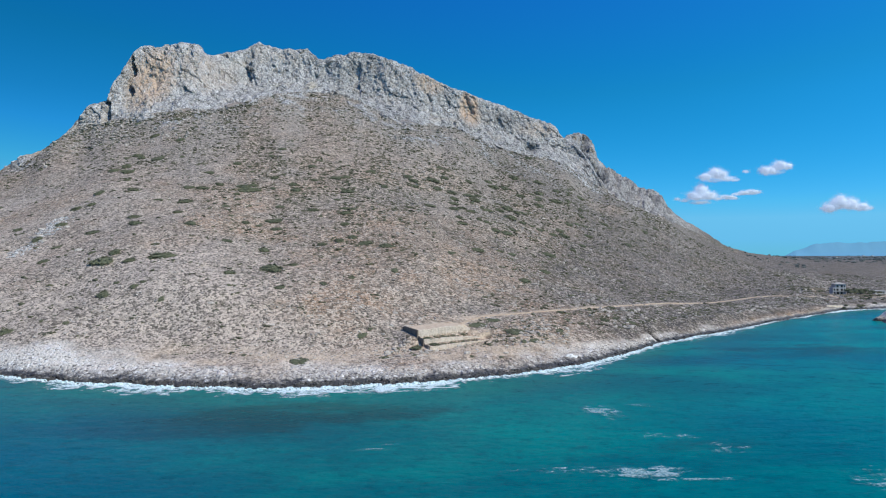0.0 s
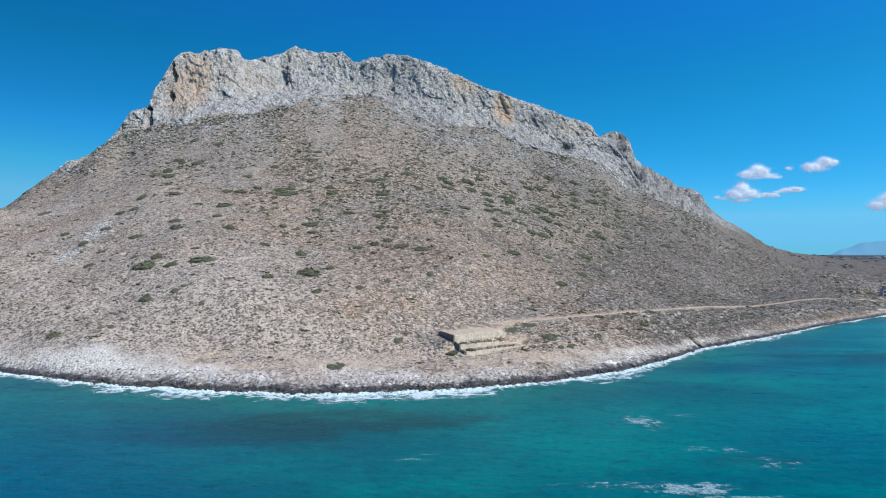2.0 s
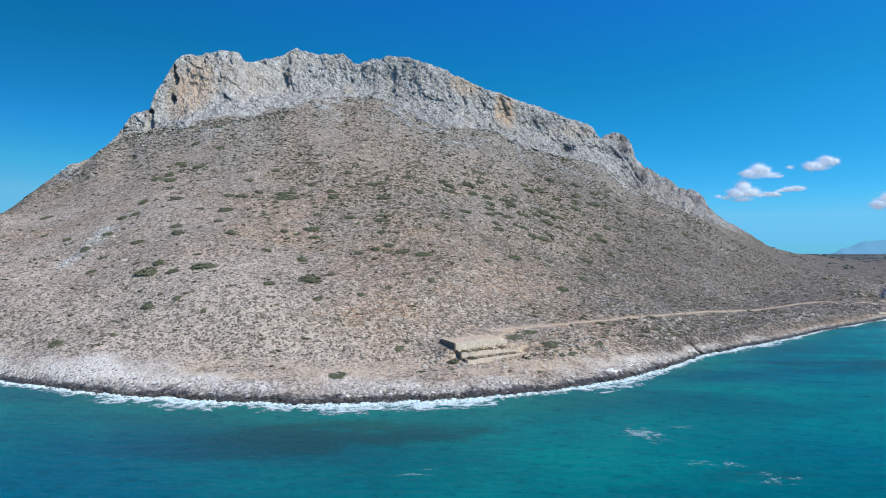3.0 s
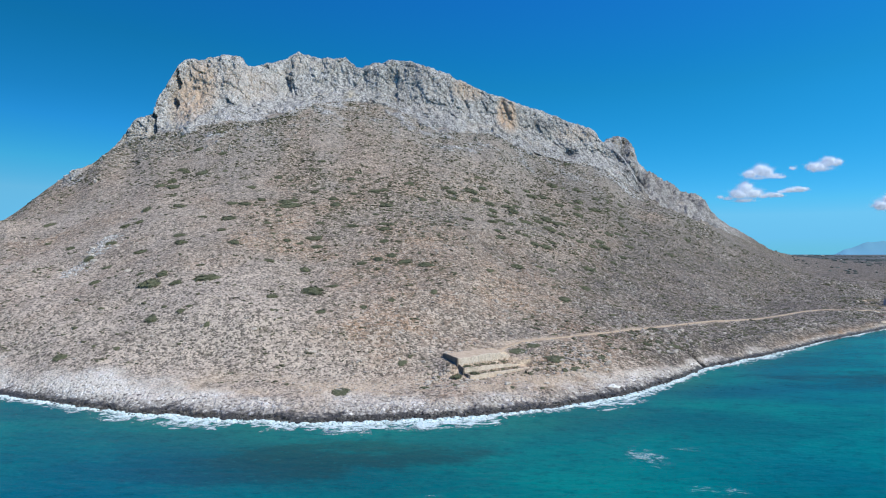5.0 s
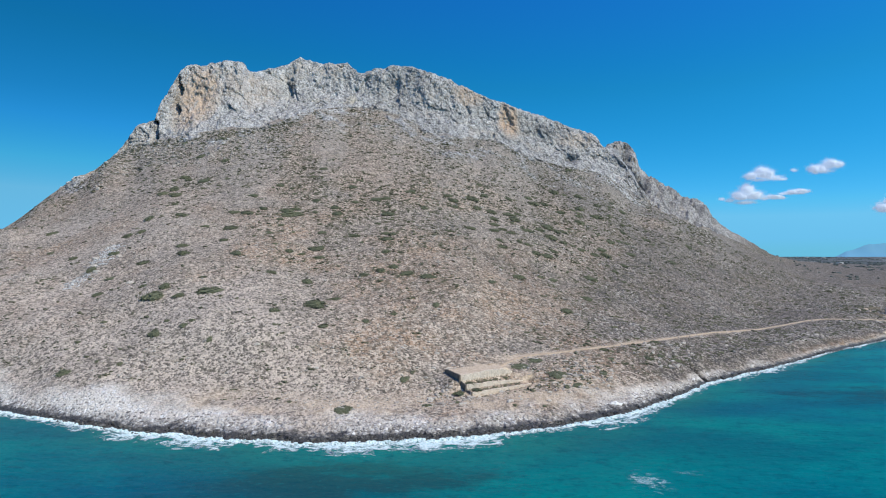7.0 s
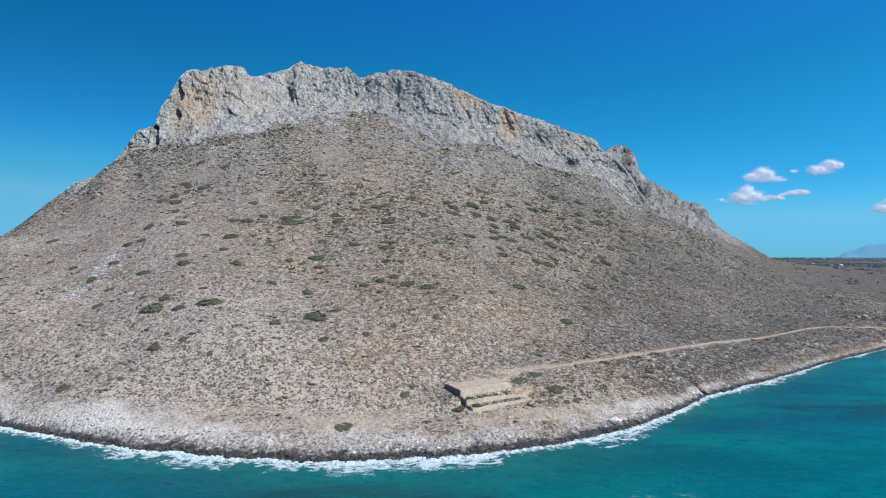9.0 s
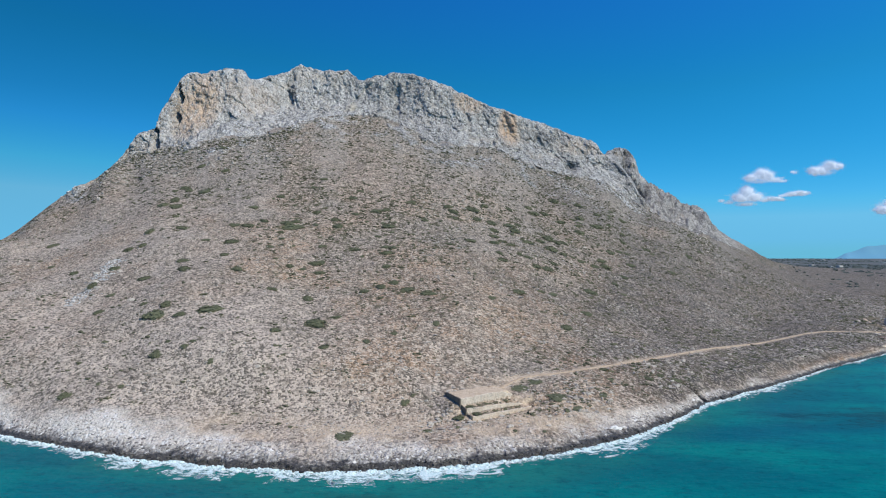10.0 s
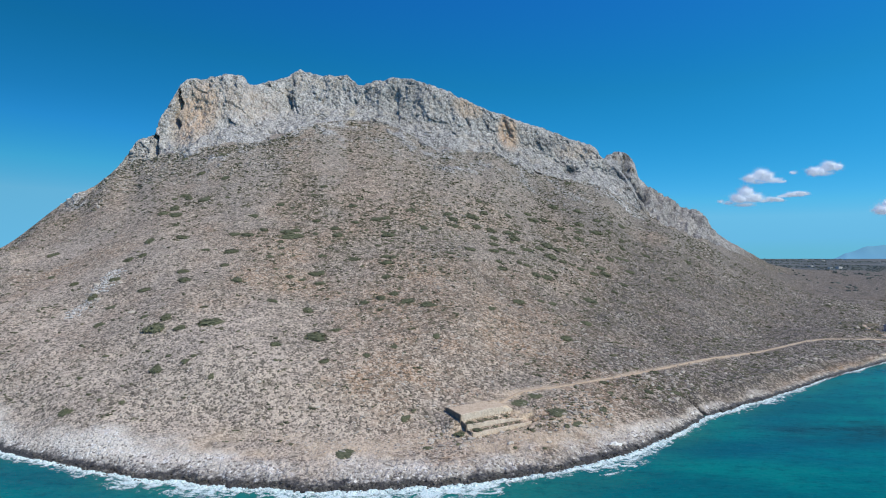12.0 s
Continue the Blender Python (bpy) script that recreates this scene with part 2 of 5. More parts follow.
def terrace(x, y, z):
    s, q = terrace_axes(x, y)
    level = np.interp(q, [-4, 0.15, 0.45, 3.2, 3.5, 6.4, 6.7, 18], [3.9, 4.0, 5.4, 6.0, 7.3, 7.8, 10.3, 10.8])
    level = level + np.clip(s, 0, 24) * np.interp(q, [-0.5, 0.4, 3.2, 3.5, 6.4, 6.7], [0.02, 0.02, 0.02, -0.015, 0.05, 0.045])
    end = np.interp(q, [0, 3.2, 3.5, 6.4, 6.7, 20], [30.5, 29.0, 26.5, 26.0, 23.5, 22.0])
    start = np.interp(q, [-4, 3.2, 3.5, 6.4, 6.7, 20], [0.2, 0.2, -0.1, -0.1, -0.4, -0.1])
    bank = np.clip((s + 7) / 4, 0, 1) * np.clip((q - 4) / 3, 0, 1) * np.clip((19 - q) / 3, 0, 1) * (s < 0)
    z = z * (1 - bank) + np.maximum(z, 7.6 + 0.12 * q) * bank
    w = np.clip((s - start) / 0.4, 0, 1) * np.clip((end - s) / 3.5, 0, 1) * np.clip((q + 4) / 3, 0, 1) * np.clip((18.5 - q) / 2, 0, 1)
    return z * (1 - w) + level * w


def ground(x, y):
    x, y = np.atleast_1d(np.asarray(x, float)), np.atleast_1d(np.asarray(y, float))
    Y, Z = rails(x / y)
    z, v = profile(y, Y, Z)
    return terrace(x, y, z + relief(x, y, v))


def gz(x, y):
    return float(ground(x, y)[0])


def scrub_density(x, y, z):
    belt = np.exp(-((z - 85) / 38) ** 2) * np.clip((x / y + 0.34) / 0.15, 0, 1)
    high = np.clip((z - 70) / 70, 0, 1)
    patch = np.clip(1 + 0.9 * fbm(x / 22, y / 34, octaves=3, seed=111), 0, 2.2)
    ravine = np.exp(-((x / y + 0.084 + 0.006 * np.sin(y / 30)) / 0.007) ** 2) * np.clip((z - 40) / 15, 0, 1) * np.clip((130 - z) / 25, 0, 1)
    under = rail(x / y, CLIFF_FOOT)[0] - y
    foot = 0.15 * np.exp(-((under - 6) / 26) ** 2) + 0.5 * np.exp(-((under - 3) / 9) ** 2) * np.clip((x / y + 0.55) / 0.1, 0, 1) * np.clip((0.3 - x / y) / 0.1, 0, 1)
    heath = 0.07 * np.clip((x / y - 0.05) / 0.15, 0, 1)
    return foot * patch + (0.022 + heath + 0.23 * belt + 0.25 * high) * patch + 0.5 * ravine


# ------------------------------------------------------------------ materials
def nodes(name, rough=0.9, metal=0.0):
    mat = bpy.data.materials.new(name)
    mat.use_nodes = True
    nt = mat.node_tree
    b = nt.nodes["Principled BSDF"]
    b.inputs["Roughness"].default_value, b.inputs["Metallic"].default_value = rough, metal
    b.inputs["Specular IOR Level"].default_value = 0.25
    return mat, nt, b


class Tree:
    """Short names for shader nodes."""

    def __init__(self, nt):
        self.nt = nt
        self.pos = nt.nodes.new("ShaderNodeNewGeometry").outputs["Position"]

    def put(self, kind, **kw):
        n = self.nt.nodes.new(kind)
        for k, v in kw.items():
            setattr(n, k, v)
        return n

    def link(self, a, b):
        if hasattr(a, "is_output"):
            self.nt.links.new(a, b)
        else:
            b.default_value = a

    def scaled(self, sx, sy=None, sz=None, src=None):
        n = self.put("ShaderNodeMapping")
        n.inputs["Scale"].default_value = (sx, sx if sy is None else sy, sx if sz is None else sz)
        self.link(src or self.pos, n.inputs[0])
        return n.outputs[0]

    def noise(self, vec, scale=1.0, detail=4.0, rough=0.55):
        n = self.put("ShaderNodeTexNoise")
        n.inputs["Scale"].default_value, n.inputs["Detail"].default_value, n.inputs["Roughness"].default_value = scale, detail, rough
        self.link(vec, n.inputs["Vector"])
        return n.outputs[0]

    def cells(self, vec, scale=1.0, out=0, feature="F1"):
        n = self.put("ShaderNodeTexVoronoi", feature=feature)
        n.inputs["Scale"].default_value = scale
        self.link(vec, n.inputs["Vector"])
        return n.outputs[out]

    def step(self, value, lo, hi, a=0.0, b=1.0):
        n = self.put("ShaderNodeMapRange", interpolation_type="SMOOTHSTEP")
        for i, x in enumerate((value, lo, hi, a, b)):
            self.link(x, n.inputs[i])
        return n.outputs[0]

    def math(self, op, a, b=0.0):
        n = self.put("ShaderNodeMath", operation=op)
        self.link(a, n.inputs[0]), self.link(b, n.inputs[1])
        return n.outputs[0]

    def mix(self, fac, a, b, blend="MIX"):
        n = self.put("ShaderNodeMix", data_type="RGBA", blend_type=blend)
        self.link(fac, n.inputs[0])
        for v, s in ((a, n.inputs[6]), (b, n.inputs[7])):
            self.link(v if hasattr(v, "is_output") else (*v, 1.0), s)
        return n.outputs[2]

    def bump(self, height, strength, distance, bsdf):
        n = self.put("ShaderNodeBump")
        n.inputs["Strength"].default_value, n.inputs["Distance"].default_value = strength, distance
        self.link(height, n.inputs["Height"])
        self.nt.links.new(n.outputs[0], bsdf.inputs["Normal"])

    def attr(self, name):
        return self.put("ShaderNodeAttribute", attribute_name=name).outputs["Fac"]

    def z(self):
        n = self.put("ShaderNodeSeparateXYZ")
        self.link(self.pos, n.inputs[0])
        return n.outputs


def hill_material():
    mat, nt, b = nodes("stony_hillside", 0.95)
    t = Tree(nt)
    _, Y, Z = t.z()
    big, mid, fine = t.noise(t.pos, 0.011, 4), t.noise(t.pos, 0.05, 4), t.noise(t.pos, 0.62, 5, 0.65)
    # soil in large patches: pinkish tan, brown, grey
    soil = t.mix(t.step(mid, 0.40, 0.60), (0.305, 0.224, 0.163), (0.425, 0.28, 0.18))
    soil = t.mix(t.step(big, 0.45, 0.60), soil, (0.295, 0.247, 0.207))
    soil = t.mix(t.attr("heath"), soil, t.mix(t.step(mid, 0.46, 0.62), (0.085, 0.077, 0.073), (0.130, 0.102, 0.083)))
    soil = t.mix(t.math("MULTIPLY", t.attr("stony"), 0.8), soil, (0.61, 0.508, 0.425))
    # soil greyed with height: distance haze put into the colour
    haze_height = t.math("ADD", Z, t.math("MULTIPLY", t.math("SUBTRACT", mid, 0.5), 90.0))
    soil = t.mix(t.step(haze_height, 40.0, 150.0, 0.0, 0.55), soil, (0.275, 0.250, 0.238))
    # groves of the far plain, their bluish distance haze put into the colour
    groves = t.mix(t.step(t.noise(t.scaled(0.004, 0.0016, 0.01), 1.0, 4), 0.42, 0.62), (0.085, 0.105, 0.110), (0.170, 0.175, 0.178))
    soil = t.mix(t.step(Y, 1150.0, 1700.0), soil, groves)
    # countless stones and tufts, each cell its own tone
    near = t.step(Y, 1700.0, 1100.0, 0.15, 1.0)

    ragged = t.put("ShaderNodeTexNoise")
    ragged.inputs["Scale"].default_value, ragged.inputs["Detail"].default_value = 0.9, 3
    t.link(t.pos, ragged.inputs["Vector"])

    def grains(size, depth):
        warp, sway = t.put("ShaderNodeVectorMath", operation="ADD"), t.put("ShaderNodeVectorMath", operation="SCALE")
        sway.inputs["Scale"].default_value = 1.5
        t.link(ragged.outputs["Color"], sway.inputs[0])
        t.link(sway.outputs[0], warp.inputs[1])
        n = t.put("ShaderNodeTexVoronoi")
        n.inputs["Scale"].default_value = 1.0
        t.link(t.scaled(0.72 / size, 1 / depth, 1 / size), warp.inputs[0])
        t.link(warp.outputs[0], n.inputs["Vector"])
        c = t.put("ShaderNodeSeparateColor")
        t.link(n.outputs["Color"], c.inputs[0])
        return c.outputs[0], c.outputs[1], n.outputs["Distance"]

    small, small2, dist = grains(0.52, 0.80)
    wide, wide2, _ = grains(1.25, 2.1)
    pale, dark = t.mix(t.attr("heath"), (0.71, 0.595, 0.48), (0.49, 0.415, 0.35)), (0.060, 0.052, 0.042)
    soil = t.mix(t.math("MULTIPLY", near, t.step(wide, 0.62, 0.95, 0.0, 0.60)), soil, pale)
    soil = t.mix(t.math("MULTIPLY", near, t.step(wide2, 0.68, 0.98, 0.0, 0.66)), soil, dark)
    soil = t.mix(t.math("MULTIPLY", near, t.step(small, 0.52, 0.88, 0.0, 0.76)), soil, pale)
    soil = t.mix(t.math("MULTIPLY", near, t.step(small2, 0.50, 0.88, 0.0, 0.80)), soil, dark)
    scrub = t.noise(t.scaled(0.30, 0.20, 0.30), 1.0, 4, 0.62)
    soil = t.mix(t.math("MULTIPLY", t.attr("brush"), t.step(scrub, 0.50, 0.64, 0.0, 0.85)), soil, (0.098, 0.088, 0.055))
    # scree fans under the cliffs
    soil = t.mix(t.math("MULTIPLY", t.attr("scree"), t.step(fine, 0.35, 0.62, 0.10, 0.80)), soil, (0.36, 0.33, 0.30))
    # limestone of the cliffs, with streaks, dark cracks and ochre stains
    streak = t.noise(t.scaled(0.15, 0.13, 0.032), 1.0, 6, 0.70)
    rock = t.mix(t.step(streak, 0.34, 0.66), (0.35, 0.34, 0.335), (0.76, 0.735, 0.715))
    crust = t.noise(t.scaled(0.26, 0.2, 0.12), 1.0, 6, 0.75)
    rock = t.mix(t.step(crust, 0.45, 0.37, 0.0, 0.80), rock, (0.10, 0.094, 0.088))
    speck = t.noise(t.scaled(0.62, 0.5, 0.55), 1.0, 5, 0.75)
    rock = t.mix(t.step(speck, 0.46, 0.34, 0.0, 0.75), rock, (0.12, 0.112, 0.105))
    rock = t.mix(t.step(speck, 0.53, 0.65, 0.0, 0.8), rock, (0.90, 0.88, 0.86))
    chip, chip2, _ = grains(1.15, 1.5)
    rock = t.mix(t.step(chip, 0.72, 0.97, 0.0, 0.6), rock, (0.11, 0.112, 0.115))
    rock = t.mix(t.step(chip2, 0.70, 0.95, 0.0, 0.6), rock, (0.88, 0.84, 0.80))
    bend = t.put("ShaderNodeVectorMath", operation="ADD")
    wob = t.put("ShaderNodeTexNoise")
    wob.inputs["Scale"].default_value, wob.inputs["Detail"].default_value = 0.06, 4
    t.link(t.pos, wob.inputs["Vector"])
    push = t.put("ShaderNodeVectorMath", operation="SCALE")
    push.inputs["Scale"].default_value = 26.0
    t.link(wob.outputs["Color"], push.inputs[0])
    t.link(t.pos, bend.inputs[0]), t.link(push.outputs[0], bend.inputs[1])
    joint = t.cells(t.scaled(0.105, 0.06, 0.062, bend.outputs[0]), 1.0, 0, "DISTANCE_TO_EDGE")
    rock = t.mix(t.step(t.math("ADD", joint, t.math("MULTIPLY", speck, 0.14)), 0.115, 0.06, 0.0, 0.55), rock, (0.13, 0.125, 0.12))
    rock = t.mix(t.step(t.noise(t.pos, 0.055, 4), 0.52, 0.68, 0.0, 0.45), rock, (0.64, 0.555, 0.475))
    ochre = t.math("MULTIPLY", t.attr("ochre"), t.step(t.noise(t.scaled(0.32, 0.16, 0.016), 1.0, 5, 0.6), 0.33, 0.50, 0.2, 0.95))
    rock = t.mix(ochre, rock, (0.74, 0.53, 0.375))
    # dark rock tone, with the shade of clefts and cave put into the colour
    rock = t.mix(t.math("MULTIPLY", t.attr("stain_shade"), t.step(crust, 0.35, 0.62, 0.95, 0.45)), rock, (0.098, 0.104, 0.118))
    rock = t.mix(t.math("MULTIPLY", t.attr("ledge"), t.step(t.noise(t.scaled(0.34, 0.3, 0.5), 1.0, 4, 0.65), 0.52, 0.62, 0.0, 0.85)), rock, (0.098, 0.095, 0.062))
    rock = t.mix(t.attr("pale"), rock, (0.62, 0.56, 0.47))
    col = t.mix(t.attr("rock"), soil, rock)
    col = t.mix(t.attr("bare"), col, t.mix(t.step(fine, 0.3, 0.7), (0.57, 0.43, 0.30), (0.72, 0.58, 0.44)))
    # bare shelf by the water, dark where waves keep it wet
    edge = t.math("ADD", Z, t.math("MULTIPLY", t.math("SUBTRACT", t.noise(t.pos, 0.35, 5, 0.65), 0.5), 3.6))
    pits = t.noise(t.scaled(1.0, 0.9, 1.0), 1.0, 5, 0.7)
    crag, crag2, cragd = grains(0.62, 0.85)
    knob, _, _ = grains(1.5, 1.9)
    shelf = t.mix(t.step(pits, 0.35, 0.62), (0.68, 0.61, 0.525), (0.89, 0.82, 0.73))
    shelf = t.mix(t.step(t.noise(t.scaled(0.12, 0.2, 0.1), 1.0, 4), 0.45, 0.75, 0.0, 0.6), shelf, (0.87, 0.745, 0.685))
    shelf = t.mix(t.step(knob, 0.6, 1.0, 0.0, 0.15), shelf, (0.48, 0.42, 0.375))
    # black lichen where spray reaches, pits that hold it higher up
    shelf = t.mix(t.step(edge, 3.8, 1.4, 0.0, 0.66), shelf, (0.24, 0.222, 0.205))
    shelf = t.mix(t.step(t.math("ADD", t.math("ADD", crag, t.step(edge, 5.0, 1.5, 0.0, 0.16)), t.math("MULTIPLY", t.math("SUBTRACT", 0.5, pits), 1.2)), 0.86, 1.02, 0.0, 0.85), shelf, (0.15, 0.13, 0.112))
    shelf = t.mix(t.step(crag2, 0.8, 0.95, 0.0, 0.8), shelf, (0.97, 0.93, 0.88))
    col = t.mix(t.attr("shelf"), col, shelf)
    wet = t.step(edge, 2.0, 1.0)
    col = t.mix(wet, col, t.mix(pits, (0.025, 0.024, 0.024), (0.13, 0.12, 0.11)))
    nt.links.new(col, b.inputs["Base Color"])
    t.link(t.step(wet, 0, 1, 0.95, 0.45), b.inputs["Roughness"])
    h = t.math("ADD", t.math("MULTIPLY", fine, 0.6), t.math("MULTIPLY", dist, -0.35))
    h = t.math("ADD", h, t.math("MULTIPLY", t.math("MULTIPLY", t.math("SUBTRACT", pits, cragd), t.attr("shelf")), 0.6))
    crags = t.math("ADD", t.math("MULTIPLY", speck, 2.5), t.math("ADD", t.math("MULTIPLY", crust, 3.2), t.step(joint, 0.0, 0.16, 0.0, 1.2)))
    h = t.math("ADD", h, t.math("MULTIPLY", crags, t.attr("rock")))
    t.bump(h, 0.9, 0.9, b)
    return mat


def sea_material():
    mat, nt, b = nodes("sea_water", 0.22)
    t = Tree(nt)
    b.inputs["Specular IOR Level"].default_value = 0.02
    b.inputs["IOR"].default_value = 1.33
    deep = t.noise(t.scaled(0.011, 0.022, 1), 1.0, 4, 0.55)
    weed = t.noise(t.scaled(0.045, 0.085, 1), 1.0, 5, 0.68)
    col = t.mix(t.step(deep, 0.40, 0.62), (0.001, 0.117, 0.151), (0.001, 0.204, 0.202))
    col = t.mix(t.step(t.math("MULTIPLY", weed, t.attr("weed")), 0.26, 0.50, 0.0, 0.85), col, (0.010, 0.066, 0.082))
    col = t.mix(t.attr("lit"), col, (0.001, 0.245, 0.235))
    col = t.mix(t.attr("deep"), col, (0.001, 0.105, 0.190))
    col = t.mix(t.attr("shoal"), col, (0.020, 0.175, 0.145))
    turned = t.put("ShaderNodeMapping")
    turned.inputs["Rotation"].default_value = (0, 0, 0.5)
    turned.inputs["Scale"].default_value = (0.16, 0.27, 1)
    t.link(t.pos, turned.inputs[0])
    # dark and light wave faces, their shading put into the water colour
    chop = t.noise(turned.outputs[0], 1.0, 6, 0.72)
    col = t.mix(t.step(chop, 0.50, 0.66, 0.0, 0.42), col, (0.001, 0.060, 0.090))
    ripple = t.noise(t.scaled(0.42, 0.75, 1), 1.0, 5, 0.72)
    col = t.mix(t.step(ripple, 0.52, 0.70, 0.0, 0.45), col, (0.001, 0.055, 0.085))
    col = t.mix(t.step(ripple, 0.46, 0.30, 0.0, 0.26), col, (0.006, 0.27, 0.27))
    nt.links.new(col, b.inputs["Base Color"])
    w = t.math("ADD", t.noise(t.scaled(0.17, 0.34, 1), 1.0, 5, 0.65), t.math("MULTIPLY", t.noise(t.scaled(0.9, 1.2, 1), 1.0, 3), 0.15))
    t.bump(w, 0.6, 0.6, b)
    return mat


def plain(name, a, bcol, scale, rough=0.9, bump=0.3, dist=0.05):
    mat, nt, b = nodes(name, rough)
    t = Tree(nt)
    n = t.noise(t.pos, scale, 5, 0.6)
    nt.links.new(t.mix(t.step(n, 0.3, 0.7), a, bcol), b.inputs["Base Color"])
    t.bump(n, bump, dist, b)
    return mat


def piece_material(name, a, bcol, rough=0.95):
    """Colour that varies from piece to piece of one joined mesh."""
    mat, nt, b = nodes(name, rough)
    t = Tree(nt)
    r = nt.nodes.new("ShaderNodeNewGeometry").outputs["Random Per Island"]
    n = t.noise(t.pos, 1.7, 3)
    c = t.mix(r, a, bcol)
    nt.links.new(t.mix(t.step(n, 0.3, 0.7, 0.0, 0.35), c, tuple(0.6 * k for k in a)), b.inputs["Base Color"])
    return mat


HILL, SEA = hill_material(), sea_material()
STONE = piece_material("pale_limestone", (0.35, 0.305, 0.26), (0.64, 0.57, 0.50))
SCRUB = piece_material("dry_scrub", (0.086, 0.092, 0.056), (0.185, 0.175, 0.112))
LEAF = piece_material("shrub_leaves", (0.118, 0.130, 0.078), (0.205, 0.207, 0.126), 0.85)
TWIG = plain("twigs", (0.09, 0.07, 0.05), (0.15, 0.12, 0.09), 3.0)


def foam_material():
    """White where dense, breaking into holes and thin veils at its rim."""
    mat, nt, b = nodes("sea_foam", 0.7)
    t = Tree(nt)
    n = t.noise(t.scaled(1.5, 1.9, 1), 1.0, 6, 0.78)
    nt.links.new(t.mix(t.step(n, 0.35, 0.6), (0.50, 0.77, 0.77), (0.84, 0.92, 0.92)), b.inputs["Base Color"])
    a = t.math("ADD", t.attr("dense"), t.math("MULTIPLY", t.math("SUBTRACT", n, 0.5), 2.6))
    t.link(t.step(a, 0.10, 1.25, 0.0, 0.96), b.inputs["Alpha"])
    t.bump(n, 0.4, 0.2, b)
    return mat


GROVE = piece_material("hazy_olive_leaves", (0.078, 0.098, 0.088), (0.135, 0.155, 0.145))


def veil_material():
    """Thin bubbles spread on the water."""
    mat, nt, b = nodes("foam_veil", 0.7)
    t = Tree(nt)
    n = t.noise(t.scaled(2.4, 2.8, 1), 1.0, 4, 0.7)
    nt.links.new(t.mix(t.step(n, 0.35, 0.7), (0.42, 0.74, 0.78), (0.84, 0.91, 0.94)), b.inputs["Base Color"])
    a = t.math("ADD", t.attr("dense"), t.math("MULTIPLY", t.math("SUBTRACT", n, 0.5), 0.9))
    t.link(t.step(a, 0.0, 0.7, 0.0, 0.6), b.inputs["Alpha"])
    return mat


VEIL = veil_material()
FOAM = foam_material()
def masonry_material():
    """Lime-washed rubble, blotched, streaked and with open joints."""
    mat, nt, b = nodes("old_masonry", 0.95)
    t = Tree(nt)
    blotch, grain = t.noise(t.pos, 0.6, 5, 0.65), t.noise(t.pos, 3.2, 4, 0.7)
    run_down = t.noise(t.scaled(1.6, 1.6, 0.22), 1.0, 4, 0.65)
    col = t.mix(t.step(blotch, 0.35, 0.65), (0.74, 0.605, 0.475), (0.92, 0.79, 0.655))
    col = t.mix(t.step(run_down, 0.52, 0.70, 0.0, 0.35), col, (0.30, 0.25, 0.20))
    gap = t.cells(t.scaled(1.9, 1.9, 2.9), 1.0, 0, "DISTANCE_TO_EDGE")
    col = t.mix(t.step(gap, 0.08, 0.02, 0.0, 0.3), col, (0.22, 0.18, 0.14))
    col = t.mix(t.step(grain, 0.55, 0.75, 0.0, 0.3), col, (0.36, 0.31, 0.25))
    nt.links.new(col, b.inputs["Base Color"])
    t.bump(t.math("ADD", t.step(gap, 0.0, 0.12), grain), 0.7, 0.12, b)
    return mat


MASONRY = masonry_material()
# field stone of yard walls, darkened to carry the shade of terrace side walls
RUBBLE_SHADE = plain("field_stone_shade", (0.15, 0.125, 0.10), (0.25, 0.21, 0.165), 0.6, 0.95, 0.6, 0.1)
TRACK = plain("dirt_track", (0.42, 0.31, 0.22), (0.58, 0.45, 0.335), 0.9, 0.95, 0.3, 0.05)
PLASTER = plain("grey_plaster", (0.50, 0.485, 0.46), (0.62, 0.605, 0.575), 0.5, 0.9)
PLOUGHED = plain("brown_soil", (0.13, 0.095, 0.072), (0.22, 0.165, 0.125), 0.8, 0.95, 0.5, 0.1)
ROOFING = plain("roof_slab", (0.42, 0.39, 0.36), (0.52, 0.48, 0.44), 0.8, 0.9)
DARK = plain("dark_glass", (0.02, 0.024, 0.03), (0.035, 0.04, 0.045), 1.0, 0.15, 0.05)
FAR = plain("distant_haze_blue", (0.165, 0.390, 0.555), (0.180, 0.410, 0.575), 0.004, 1.0, 0.0)


def vapour():
    mat, nt, b = nodes("cloud_vapour", 1.0)
    b.inputs["Base Color"].default_value = (0.80, 0.84, 0.88, 1)
    glow = nt.nodes.new("ShaderNodeBsdfTranslucent")
    glow.inputs[0].default_value = (0.84, 0.88, 0.93, 1)
    # added glow, standing in for sunlight scattered inside the cloud
    b.inputs["Emission Color"].default_value = (0.80, 0.88, 1.0, 1)
    b.inputs["Emission Strength"].default_value = 0.27
    mix = nt.nodes.new("ShaderNodeMixShader")
    mix.inputs[0].default_value = 0.5
    nt.links.new(b.outputs[0], mix.inputs[1])
    nt.links.new(glow.outputs[0], mix.inputs[2])
    nt.links.new(mix.outputs[0], nt.nodes["Material Output"].inputs[0])
    return mat


VAPOUR = vapour()


# ------------------------------------------------------------------ builders
def sheet(name, co, mat, attrs=None, keep=None):
    """A grid mesh from an array (rows, columns, 3)."""
    r, c = co.shape[:2]
    idx = np.arange(r * c).reshape(r, c)
    q = np.stack([idx[:-1, :-1], idx[:-1, 1:], idx[1:, 1:], idx[1:, :-1]], -1).reshape(-1, 4)
    if keep is not None:
        q = q[keep.reshape(-1)]
    return raw(name, co.reshape(-1, 3), q, mat, attrs)


